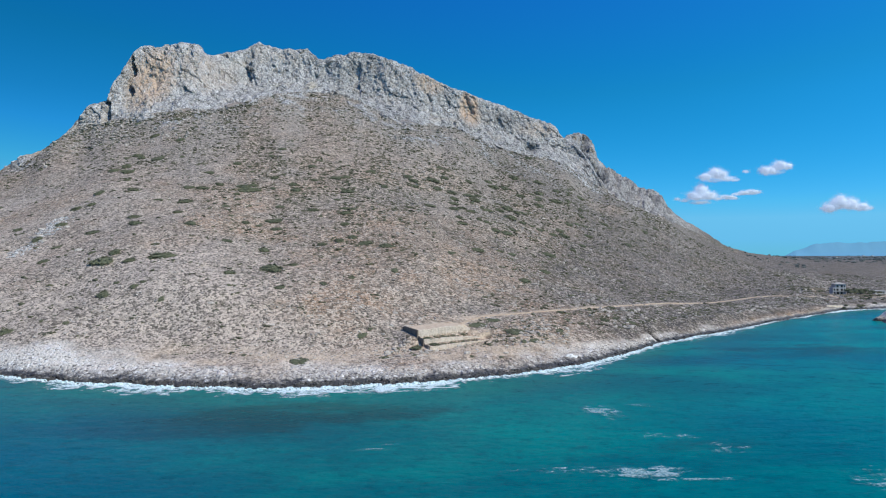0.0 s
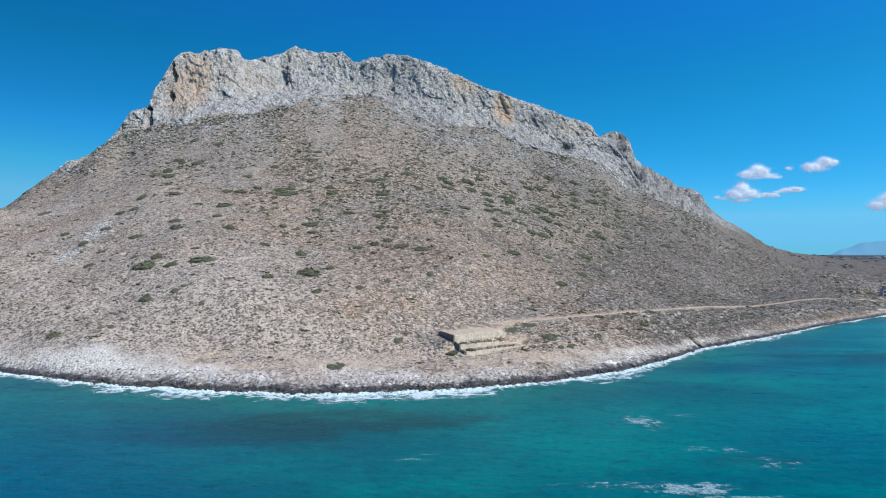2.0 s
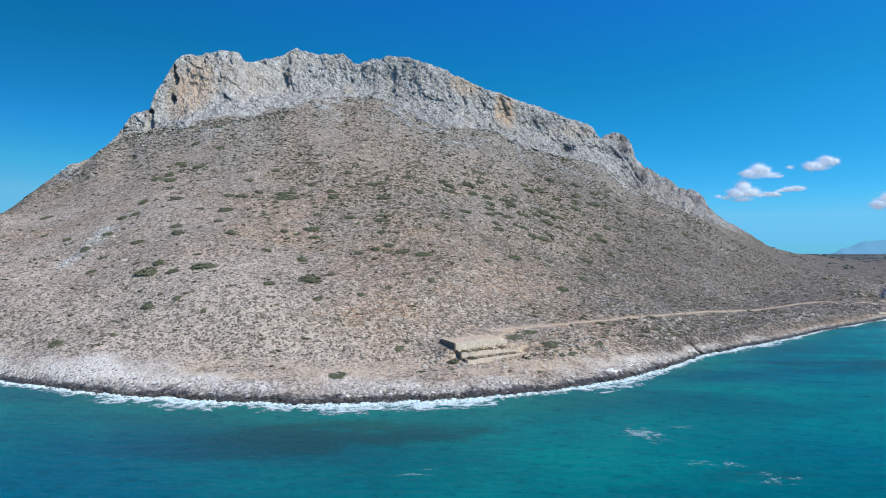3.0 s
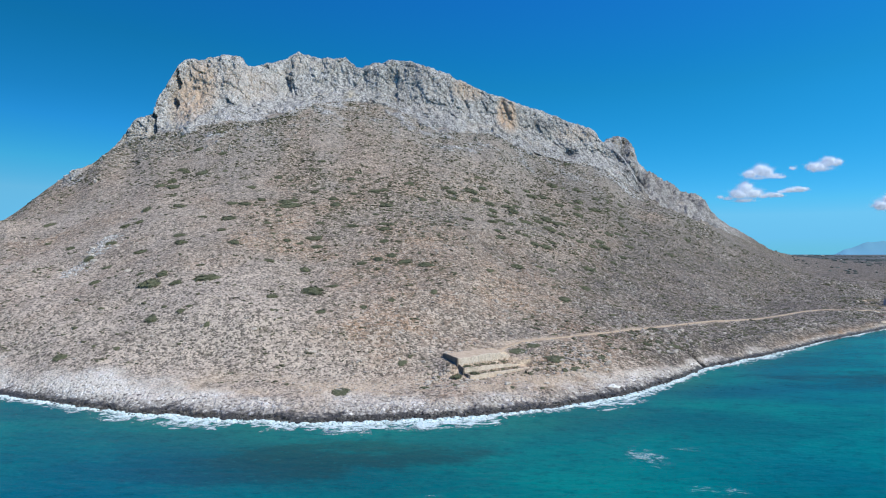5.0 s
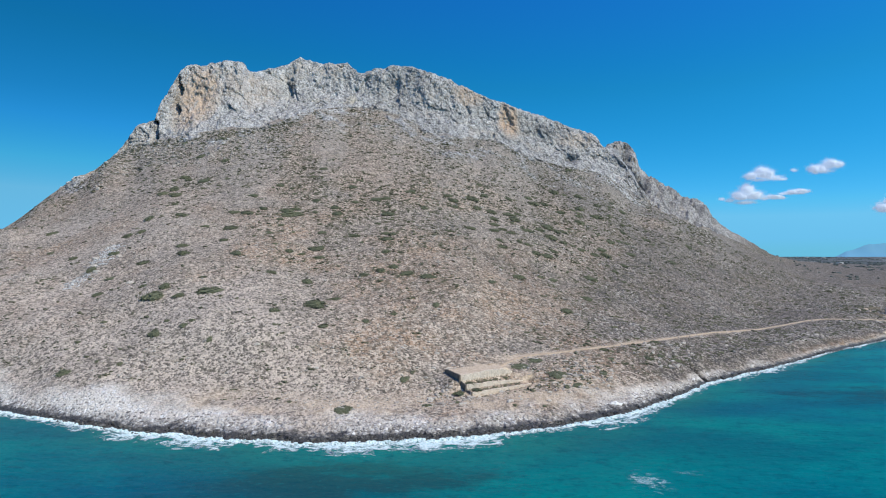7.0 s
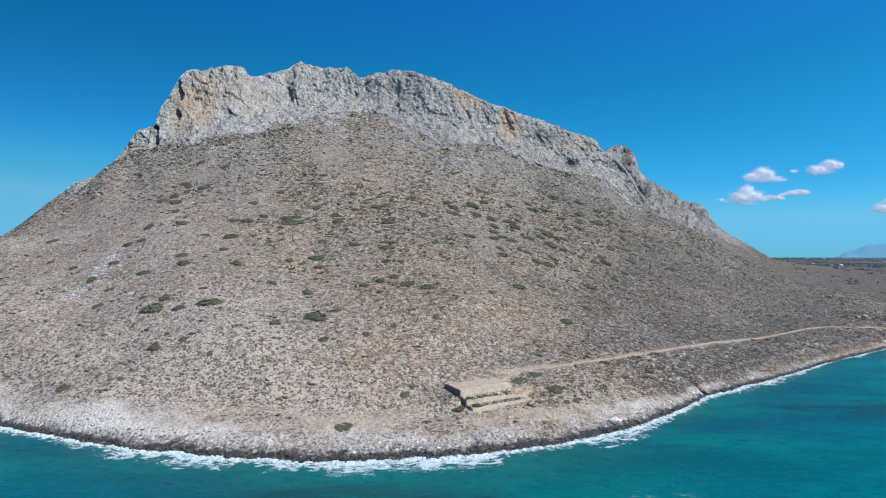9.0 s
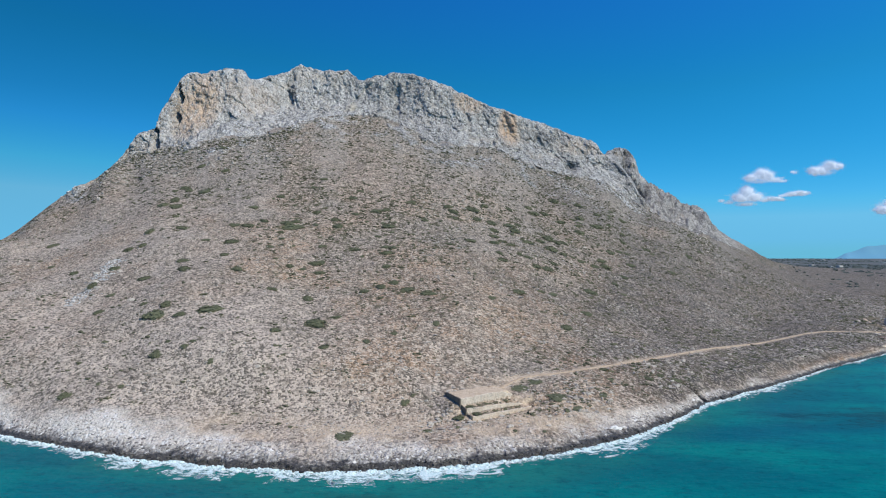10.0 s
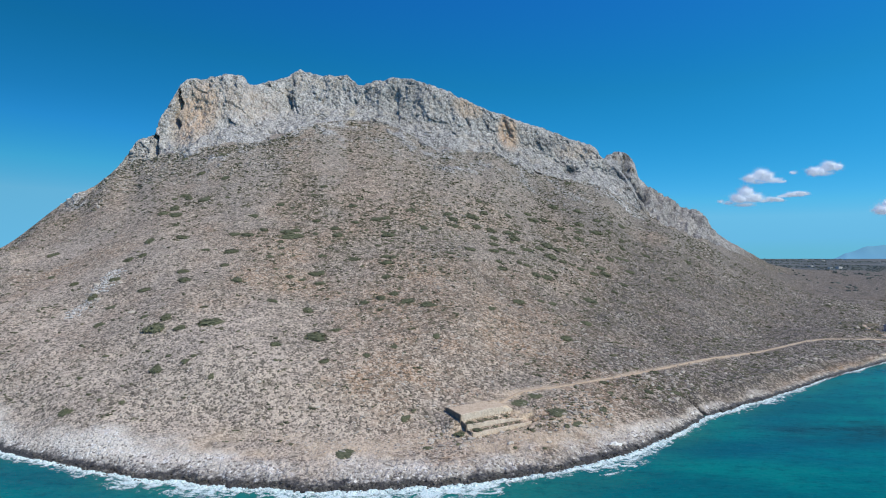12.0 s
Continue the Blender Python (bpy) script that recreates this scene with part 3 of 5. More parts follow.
def raw(name, verts, faces, mat, attrs=None, smooth=True):
    me = bpy.data.meshes.new(name)
    n, k = len(faces), faces.shape[1]
    me.vertices.add(len(verts)), me.loops.add(n * k), me.polygons.add(n)
    me.vertices.foreach_set("co", np.ascontiguousarray(verts, dtype=np.float32).ravel())
    me.loops.foreach_set("vertex_index", np.ascontiguousarray(faces, dtype=np.int32).ravel())
    me.polygons.foreach_set("loop_start", np.arange(0, n * k, k, dtype=np.int32))
    me.polygons.foreach_set("use_smooth", np.full(n, smooth))
    for key, val in (attrs or {}).items():
        me.attributes.new(key, "FLOAT", "POINT").data.foreach_set("value", np.ascontiguousarray(val, dtype=np.float32).ravel())
    me.update(calc_edges=True)
    me.validate()
    me.materials.append(mat)
    return new(name, me)


def part(name, bm, mat, parent=None, label=""):
    me = bpy.data.meshes.new(name)
    bm.to_mesh(me)
    bm.free()
    me.materials.append(mat)
    ob = new(name, me)
    ob.parent = parent
    if label:
        ob["label"] = label
    return ob


def box(bm, x0, x1, y0, y1, z0, z1, m=None, bevel=0.0):
    r = bmesh.ops.create_cube(bm, size=1.0)
    mat = Matrix.Translation(((x0 + x1) / 2, (y0 + y1) / 2, (z0 + z1) / 2)) @ Matrix.Diagonal((x1 - x0, y1 - y0, z1 - z0, 1))
    bmesh.ops.transform(bm, matrix=(m @ mat) if m else mat, verts=r["verts"])
    if bevel:
        es = list({e for v in r["verts"] for e in v.link_edges})
        bmesh.ops.bevel(bm, geom=es, offset=bevel, segments=1, affect="EDGES")


# ------------------------------------------------------------------ the land, one sheet from under the water to the horizon
def build_land():
    m = np.concatenate([np.linspace(-1.3, -0.78, 60, endpoint=False), np.linspace(-0.78, 0.82, 1180), np.linspace(0.82, 1.3, 60)[1:]])
    Y, Z = rails(m)
    steps = [3, 5, 16, 24, 40, 54, 60, 80, 80, 60, 50, 34, 14, 8, 8, 20]
    v = np.concatenate([np.linspace(i, i + 1, n, endpoint=False) for i, n in enumerate(steps)] + [[len(steps)]])
    i = np.minimum(v.astype(int), len(steps) - 1)
    u = (v - i)[:, None]
    y = Y[:, i].T * (1 - u) + Y[:, np.minimum(i + 1, len(steps))].T * u
    mm = np.broadcast_to(m, y.shape)
    z, _ = profile(y, np.broadcast_to(Y, (len(v), *Y.shape)), np.broadcast_to(Z, (len(v), *Z.shape)))
    x = mm * y
    vv = np.broadcast_to(v[:, None], y.shape)
    z = terrace(x, y, z + relief(x, y, vv))
    # cliffs: buttresses, ledges and cracks
    FOOT_V, TOP_V = 9, 11
    rise = (Z[:, TOP_V] - Z[:, FOOT_V]) / np.maximum(Y[:, TOP_V] - Y[:, FOOT_V], 5)
    steep = np.clip((rise - 0.3) / 0.4, 0, 1)[None, :]
    ragged = 0.30 * fbm(x / 17, y / 15, octaves=5, seed=41, gain=0.6)
    rock = np.clip((vv - FOOT_V + 0.05 + ragged) / 0.16, 0, 1) * np.clip((13.0 - vv) / 0.3, 0, 1) * np.clip((0.49 - mm) / 0.06, 0, 1) * np.clip((mm + 0.62) / 0.04, 0, 1)
    flank = np.clip((mm - 0.25) / 0.05, 0, 1)
    rock = rock * np.maximum(np.clip(steep * 1.6, 0, 1), np.clip((vv - TOP_V + 0.05) / 0.05, 0, 1) * flank)
    but = 1 - abs(fbm(x / 44, z / 150, y / 120, octaves=3, seed=51, gain=0.5))
    crack = 1 - abs(fbm(x / 12, z / 26, y / 40, octaves=4, seed=61, gain=0.6))
    top = np.clip((TOP_V - vv) / 0.25, 0, 1)
    push = np.clip((vv - FOOT_V + 0.25) / 0.4, 0, 1) * rock
    mw = mm + 0.0045 * fbm(z / 11, y / 60, octaves=3, seed=77)
    saw = lambda edge, run, z0, z1: np.clip((mw - edge + run) / run, 0, 1) * np.clip((edge - mw) / 0.0015, 0, 1) * np.clip((z - z0) / 10, 0, 1) * np.clip((z1 - z) / 10, 0, 1)
    y = y + push * top * (28 * saw(-0.4225, 0.014, 190, 250) + 24 * saw(-0.454, 0.012, 148, 196) + 6 * saw(-0.238, 0.02, 225, 275) + 4 * saw(-0.07, 0.03, 195, 262))
    face = slice(int(np.searchsorted(v, FOOT_V - 0.2)), int(np.searchsorted(v, 13.0)))
    blocks, joints = np.zeros_like(y), np.zeros_like(y)
    for sx, sz, depth, cut, seed in ((26, 44, 3.4, 0.6, 201), (9, 16, 1.8, 0.7, 211), (3.2, 4.6, 1.4, 1.0, 221)):
        val, gap = facets(x[face] + 0.35 * z[face], z[face] + 0.25 * y[face], sx, sz, seed)
        blocks[face] += depth * val
        joints[face] += cut * np.exp(-(gap / 0.09) ** 2)
    y = y - push * np.where(vv < TOP_V, 1, 0.3) * ((but - 0.6) * 7 * np.clip(top, 0.1, 1) + (crack - 0.6) * 2.5 * np.clip(top, 0.4, 1) + (blocks - joints) * np.clip(top, 0.15, 1))
    z = z + push * (1 - 0.8 * np.exp(-((mm - 0.277) / 0.02) ** 2) * (vv > TOP_V)) * (1.7 * fbm(x / 7, y / 20, z / 9, octaves=4, seed=71, gain=0.6) + 1.1 * fbm(x / 24, y / 50, octaves=2, seed=81))
    side = np.clip((mm - 0.245) / 0.02, 0, 1) * np.clip((0.44 - mm) / 0.05, 0, 1) * np.clip((vv - TOP_V + 1.6) / 1.0, 0, 1) * np.clip((12.6 - vv) / 0.4, 0, 1)
    side = side * (1 - 0.75 * np.exp(-((mm - 0.277) / 0.02) ** 2))
    z = z + side * (4.6 * fbm(x / 10, y / 12, octaves=5, seed=83, gain=0.65) - 0.9)
    gully = np.exp(-((vv - 11.35) / 0.22) ** 2) * np.clip((mm - 0.262) / 0.02, 0, 1) * np.clip((0.345 - mm) / 0.03, 0, 1)
    z = z - 20 * gully
    y = y + 16 * np.exp(-((mm - 0.2885) / 0.0045) ** 2) * np.clip((vv - 11.3) / 0.3, 0, 1) * np.clip((12.4 - vv) / 0.3, 0, 1) * np.clip((204 - z) / 8, 0, 1)
    y = y + rock * 18 * np.exp(-((x - 149) / 8) ** 2 - ((z - 162) / 5) ** 2)
    # overhang over the cleft between the ridge and the tower behind it
    y = y + 18 * np.exp(-((z - Z[:, TOP_V][None, :] - 3) / 9) ** 2) * np.clip((mm - 0.279) / 0.008, 0, 1) * np.clip((0.338 - mm) / 0.02, 0, 1) * np.clip((vv - 11.25) / 0.15, 0, 1) * (vv < 12.4)
    tower = np.clip((vv - 11.2) / 0.3, 0, 1) * np.clip((12.5 - vv) / 0.3, 0, 1) * np.clip((mm - 0.25) / 0.01, 0, 1) * np.clip((0.46 - mm) / 0.05, 0, 1)
    behind = slice(int(np.searchsorted(v, 11.1)), int(np.searchsorted(v, 12.6)))
    for sx, sz, depth, seed in ((13, 11, 6.0, 231), (5, 4.5, 3.0, 241)):
        val, gap = facets(x[behind] - 0.4 * z[behind], z[behind] + 0.3 * x[behind], sx, sz, seed)
        y[behind] -= tower[behind] * (1 - 0.65 * np.clip((mm[behind] - 0.295) / 0.02, 0, 1)) * depth * (val - 0.5 * np.exp(-(gap / 0.1) ** 2))
    cover = rock * (1 - 0.22 * np.clip((mm - 0.292) / 0.03, 0, 1))
    scree = np.clip((vv - 7.9 + 0.9 * ragged) / 0.9, 0, 1) * np.clip((mm + 0.55) / 0.1, 0, 1) * np.clip((0.5 - mm) / 0.1, 0, 1) * (1 - rock)
    scree = scree * np.clip(-0.05 + 1.0 * fbm(mm * 22, y / 300, octaves=3, seed=91) + 0.55 * np.clip((mm + 0.05) / 0.1, 0, 1) + 0.15 * np.clip((-0.2 - mm) / 0.1, 0, 1), 0, 0.6)
    blob = lambda cx, cz, rx, rz: np.clip(1.25 - ((x - cx) / rx) ** 2 - ((z - cz) / rz) ** 2, 0, 1)
    ochre = np.maximum.reduce([blob(76, 209, 14, 26), 0.6 * blob(28, 240, 20, 16), 0.75 * blob(-256, 212, 24, 42), 0.25 * blob(-215, 228, 30, 24), 0.3 * blob(160, 190, 30, 12)]) * rock
    pale = blob(-107, 226, 7, 9) * rock
    off = y - Y[:, 2][None, :]
    shelf = np.clip((21 + 5 * np.clip((-mm - 0.38) / 0.2, 0, 1) - 9 * np.clip((mm - 0.25) / 0.15, 0, 1) + (9 - 4 * np.clip((mm - 0.25) / 0.2, 0, 1)) * fbm(x / 14, y / 14, octaves=4, seed=95) - off) / (15 - 8 * np.clip((mm - 0.25) / 0.15, 0, 1)), 0, 1) 
    heath = np.clip((mm - 0.02 + 0.22 * fbm(x / 70, y / 70, octaves=3, seed=97)) / 0.30, 0, 1) * np.clip((off - 50 + 45 * np.clip((mm - 0.2) / 0.15, 0, 1)) / (60 - 46 * np.clip((mm - 0.2) / 0.15, 0, 1)), 0, 1)
    stony = np.clip((-0.05 - mm) / 0.35, 0, 1) * np.clip((175 - off) / 100, 0, 1) + 0.6 * np.clip((60 - off) / 40, 0, 1) * np.clip((0.3 - mm) / 0.3, 0, 1)
    stony = np.maximum(stony, 0.5 * np.clip((-0.25 - mm) / 0.2, 0, 1))
    stony = np.clip(stony * (1 + fbm(x / 30, y / 30, octaves=3, seed=93)), 0, 1)
    spot = lambda cm, cz, rm, rz: np.clip(1.4 - ((mm - cm) / rm) ** 2 - ((z - cz) / rz) ** 2, 0, 1)
    # broad dark rock tone; the spots paint shade in clefts, cave and tower
    stain_shade = np.maximum.reduce([0.20 * np.clip((mm + 0.20) / 0.12, 0, 1) * np.clip(0.8 + fbm(x / 40, z / 30, octaves=3, seed=88), 0, 1.4), spot(0.289, 186, 0.009, 26), 0.55 * spot(0.277, 190, 0.02, 30), spot(0.316, 142, 0.012, 15), 0.7 * spot(0.34, 132, 0.014, 10), 0.7 * spot(0.16, 200, 0.02, 10), 0.3 * spot(-0.065, 235, 0.022, 34),
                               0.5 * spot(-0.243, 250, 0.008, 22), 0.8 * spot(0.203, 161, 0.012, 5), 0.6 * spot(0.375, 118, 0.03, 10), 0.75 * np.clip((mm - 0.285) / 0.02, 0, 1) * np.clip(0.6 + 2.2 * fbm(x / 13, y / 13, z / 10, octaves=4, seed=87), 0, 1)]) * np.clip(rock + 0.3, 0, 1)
    ledge = rock * np.clip(1.1 - (vv - FOOT_V) / 0.9, 0, 1) * np.clip(0.35 + 2.0 * fbm(x / 30, z / 14, octaves=3, seed=89), 0, 1)
    brush = np.clip(0.25 + 4.5 * scrub_density(x, y, z), 0, 1)
    ts, tq = terrace_axes(x, y)
    bare = np.clip((ts + 0.8) / 0.4, 0, 1) * np.clip((23.5 - ts + fbm(x / 4, y / 4, seed=99)) / 2.0, 0, 1) * np.clip((tq - 6.2) / 0.3, 0, 1) * np.clip((17.0 - tq + 0.8 * fbm(x / 3, y / 3, seed=98)) / 1.5, 0, 1)
    ramp = np.clip((ts - 21) / 3, 0, 1) * np.clip((31 - ts) / 3, 0, 1) * np.clip((tq + 1.5) / 1.5, 0, 1) * np.clip((7.5 - tq) / 2, 0, 1)
    bare = np.maximum(bare, ramp * np.clip(0.6 + fbm(x / 2.5, y / 2.5, octaves=3, seed=92), 0, 1))
    sand = np.clip((off - 12) / 6, 0, 1) * np.clip((38 - off) / 12, 0, 1) * np.clip((mm + 0.5) / 0.15, 0, 1) * (1 - np.clip((mm - 0.15) / 0.15, 0, 1)) * np.clip(0.7 + 1.0 * fbm(x / 12, y / 7, octaves=4, seed=94), 0, 1)
    gap = track_gap(x, y)
    bare = np.maximum(bare, np.exp(-(gap / (1.6 + 3.4 * np.clip((48 - x) / 30, 0, 1))) ** 2) * np.clip(0.75 + 0.7 * fbm(x / 5, y / 5, octaves=3, seed=96), 0, 1))
    bare = np.maximum(bare, 0.7 * sand)
    land = sheet("ground", np.stack([x, y, z], -1), HILL, dict(rock=cover, scree=scree, ochre=ochre, pale=pale, shelf=shelf, heath=heath, stony=stony, stain_shade=stain_shade, bare=bare, brush=brush, ledge=ledge))
    return tagged(land, "stony brown hill with grey limestone cliffs above a pale rock shore", "hill", kind="structure")


build_land()


# ------------------------------------------------------------------ the sea
def build_sea():
    xs = np.concatenate([[-4600, -2500, -1200], np.linspace(-700, 700, 141), [1200, 2500, 4600]])
    ys = np.concatenate([[-4600, -2000, -800, -300], np.linspace(-100, 470, 96)])
    x, y = np.meshgrid(xs, ys)
    z = np.zeros_like(x)
    ok = y > 20
    m = np.where(ok, x / np.where(ok, y, 1), -9)
    cy, _ = rail(np.clip(m, -1.3, 1.3), COAST)
    off = np.where(ok & (abs(m) < 1.3), cy - y, 999)
    shoal = np.clip((1 - off / 34) * (0.75 + 0.6 * fbm(x / 30, y / 14, octaves=3, seed=5)), 0, 1) * 0.8
    blob = lambda cx, cy2, rx, ry: np.exp(-((x - cx) / rx) ** 2 - ((y - cy2) / ry) ** 2)
    weed = np.clip(0.12 + 0.75 * blob(-48, 138, 40, 22) + 0.65 * blob(-8, 148, 40, 14) + 0.8 * blob(150, 235, 60, 22) + 0.6 * blob(60, 120, 30, 14), 0, 1)
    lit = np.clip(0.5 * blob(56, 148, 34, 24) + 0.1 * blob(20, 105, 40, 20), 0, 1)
    deep = np.clip(0.85 * blob(-105, 115, 70, 50) + 0.18 * blob(130, 140, 60, 45) + 0.35 * fbm(x / 60, y / 30, octaves=3, seed=6), 0, 1)
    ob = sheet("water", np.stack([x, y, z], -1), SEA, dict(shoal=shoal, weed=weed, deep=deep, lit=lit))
    return tagged(ob, "turquoise sea with small wind waves and darker weed patches", "sea", kind="structure")


build_sea()


def build_foam():
    m = np.linspace(-0.85, 0.80, 2400)
    cy, _ = rail(m, COAST)
    cy = cy + 1.6 * fbm(m * 38, m * 0, octaves=3, seed=3) * np.clip(cy / 200, 0.6, 1.5)
    w = np.linspace(-1.8, 16, 76)[:, None]
    ex, ey = m * cy, cy
    k = np.ones(25) / 25
    tx, ty = (np.convolve(np.pad(np.gradient(a), 12, "edge"), k, "valid") for a in (ex, ey))
    x = ex + w * (ty / np.hypot(tx, ty))[None, :]
    y = ey - w * (tx / np.hypot(tx, ty))[None, :]
    reach = (np.clip(1.15 - abs(m + 0.1) / 0.75, 0.5, 1) + 0.75 * np.exp(-((m - 0.21) / 0.07) ** 2))[None, :] * (6.6 + 6.4 * fbm(m * 22, m * 0, octaves=4, seed=7)[None, :])
    calm = np.clip((m - 0.45) / 0.2, 0, 1)[None, :]
    reach = reach * (1 - 0.5 * calm)
    run = np.concatenate([[0], np.cumsum(np.hypot(np.diff(ex), np.diff(ey)))])[None, :] + 0 * w
    bend = w + 1.1 * fbm(run / 6, w / 5, octaves=3, seed=15)
    lace = 0.55 * fbm(x / 1.7, y / 1.5, octaves=4, seed=9, gain=0.7) + 0.9 * (0.45 - abs(fbm(run / 4.5, bend / 1.3, octaves=3, seed=19, gain=0.6)))
    dens = 1.25 - np.maximum(w, 0) / np.maximum(reach, 2.8 - 1.8 * calm) - calm * (0.12 - 0.9 * fbm(m * 34, m * 0, octaves=3, seed=17)[None, :]) + (0.3 + 0.6 * np.clip((w - 0.6) / 2.5, 0, 1)) * lace
    spray = np.clip(fbm(x / 0.8, y / 1.0, octaves=4, seed=13, gain=0.65) + 0.3, 0, 1)
    z = 0.08 + np.clip(dens, 0, 1.2) * (0.06 + 0.45 * spray) * np.exp(-((w - 0.6) / 1.6) ** 2)
    dens = dens - np.clip((w - 9) / 5, 0, 1.4)
    keep = (dens > -0.05)[:-1, :-1]
    ob = sheet("foam", np.stack([x, y, z + 0.05], -1), FOAM, dict(dense=np.clip(dens, -0.1, 1.2)), keep=keep)
    return tagged(ob, "white surf foam breaking along the dark rocks", "foam", kind="stuff")


build_foam()


# ------------------------------------------------------------------ loose stones and scrub on the slope
def ico(sub):
    bm = bmesh.new()
    bmesh.ops.create_icosphere(bm, subdivisions=sub, radius=1.0)
    v = np.array([p.co[:] for p in bm.verts])
    f = np.array([[p.index for p in q.verts] for q in bm.faces])
    bm.free()
    return v, f


def scatter(name, xs, ys, size, squash, mat, rng, sink=0.25, sub=1, rough=0.35, wide=1.0):
    v0, f0 = ico(sub)
    n = len(xs)
    zs = ground(xs, ys)
    a = rng.uniform(0, 2 * np.pi, n)
    a = a if wide == 1.0 else rng.normal(0, 0.35, n)
    sc = np.stack([wide * size * rng.uniform(0.7, 1.4, n), size * rng.uniform(0.7, 1.4, n), size * squash * rng.uniform(0.7, 1.3, n)], -1)
    p = v0[None] * (1 + rough * rng.uniform(-1, 1, (n, len(v0), 1))) * sc[:, None, :]
    ca, sa = np.cos(a)[:, None], np.sin(a)[:, None]
    px, py = p[..., 0] * ca - p[..., 1] * sa, p[..., 0] * sa + p[..., 1] * ca
    co = np.stack([px + xs[:, None], py + ys[:, None], p[..., 2] + (zs + (0.5 - sink) * sc[:, 2] * 0.6)[:, None]], -1)
    f = f0[None] + (np.arange(n) * len(v0))[:, None, None]
    return raw(name, co.reshape(-1, 3), f.reshape(-1, 3), mat, smooth=False)


def spread(rng, n, near, far, lo=-0.76, hi=0.80):
    """Places on the slope, denser near the shore as seen from the bay."""
    m = rng.uniform(lo, hi, n)
    Y, _ = rails(m)
    u = rng.uniform(0, 1, n) ** 1.25
    y = (Y[:, 2] + near) * (1 - u) + np.minimum(Y[:, 9] + 8, far) * u
    return m * y, y


def clear_of_terrace(x, y):
    s, q = terrace_axes(x, y)
    return ~((s > -2.5) & (s < 27) & (q > -1.5) & (q < 18))


FOAM_PATCHES = [(45.3, 145.4, 5.6, 7.5, 0.45), (54.0, 125.7, 5.2, 3.0, 0.7), (58.2, 116.9, 6.0, 3.0, 0.6), (31.4, 106.6, 10.2, 1.5, 0.40), (41.6, 104.6, 6.0, 3.4, 0.0), (37.1, 105.6, 9.0, 1.2, 0.45), (50.5, 101.0, 6.0, 0.9, 0.45), (80.5, 96.5, 6.0, 6.0, -0.25), (-2.5, 122.0, 2.4, 1.1, 0.55), (57.3, 151.3, 4.8, 1.5, 0.85), (-6.6, 119.5, 3.2, 0.9, 0.75)]
rng = np.random.default_rng(4)
x, y = spread(rng, 38000, 22, 700)
on = (fbm(x / 35, y / 35, octaves=3, seed=101) + rng.uniform(-0.8, 0.8, len(x)) > 0.0) & clear_of_terrace(x, y)
x, y = x[on], y[on]
tagged(scatter("loose_stones", x, y, 0.10 + 0.45 * rng.random(len(x)) ** 5 + y / 2000, 0.6, STONE, rng), "pale limestone blocks strewn over the slope", "stones", kind="stuff")


x, y = spread(rng, 15000, 24, 700, -0.05, 0.80)
on = (fbm(x / 24, y / 30, octaves=3, seed=103) + rng.uniform(-0.7, 0.7, len(x)) > 0.1 + 0.5 * np.clip((x / y - 0.25) / 0.3, 0, 1)) & clear_of_terrace(x, y) & (track_gap(x, y) > 2.5)
x, y = x[on], y[on]
tagged(scatter("outcrops", x, y, 0.10 + 0.7 * rng.random(len(x)) ** 3 + y / 1700, 0.72, STONE, rng, 0.4, rough=0.5, wide=1.25), "pale weathered rock outcrops among the heath", "stones", kind="stuff")


x, y = spread(rng, 108000, 28, 710)
on = (rng.random(len(x)) < scrub_density(x, y, ground(x, y))) & clear_of_terrace(x, y) & (track_gap(x, y) > 2.5)
x, y = x[on], y[on]
bulk = 0.24 + 0.7 * rng.random(len(x)) ** 3 + y / 1400
x, y, bulk = np.tile(x, 2), np.tile(y, 2), np.tile(bulk, 2)
x, y = x + 1.15 * bulk * rng.normal(0, 0.7, len(x)), y + bulk * rng.normal(0, 0.7, len(x))
tagged(scatter("low_scrub", x, y, bulk * rng.uniform(0.45, 0.95, len(x)), 0.55, SCRUB, rng, 0.3, rough=0.6, wide=1.15), "low dry cushions of dark scrub", "scrub", kind="stuff")


# ------------------------------------------------------------------ larger shrubs
def leaf_shell(n, r, seed, leaf):
    """A core and many small leaf sprays on an uneven dome of radius 1."""
    g = np.random.default_rng(seed)
    cv, cf = ico(2)
    lump = lambda p: 1 + 0.42 * fbm(p[:, 0] * 1.9 + seed, p[:, 1] * 1.7, p[:, 2] * 1.7, octaves=3, seed=seed)
    core = cv * (0.86 * lump(cv))[:, None]
    core[:, 2] = np.maximum(core[:, 2], -0.15)
    d = g.normal(size=(n, 3))
    d[:, 2] = abs(d[:, 2]) - 0.1
    d /= np.linalg.norm(d, axis=1)[:, None]
    c = d * (lump(d) * g.uniform(0.82, 1.08, n))[:, None]
    u = np.cross(d, g.normal(size=(n, 3)))
    u /= np.linalg.norm(u, axis=1)[:, None]
    w = np.cross(d, u) + 0.5 * d
    k = leaf * g.uniform(0.6, 1.5, n)[:, None]
    tri = np.stack([c - u * k, c + u * k, c + w * 2 * k], 1).reshape(-1, 3)
    faces = np.concatenate([cf, np.arange(3 * n).reshape(-1, 3) + len(core)])
    return np.concatenate([core, tri]), faces


WET = piece_material("wet_shore_rock", (0.030, 0.028, 0.027), (0.20, 0.185, 0.165), 0.55)
m = rng.uniform(-0.66, 0.76, 4200)
y = rails(m)[0][:, 2] + 4.2 * rng.random(len(m)) ** 1.3 - 1.0
x = m * y
tagged(scatter("shore_rocks", x, y, 0.12 + 0.5 * rng.random(len(x)) ** 4, 0.8, WET, rng, 0.3, rough=0.5), "black wet broken rocks along the waterline", "rocks", kind="stuff")


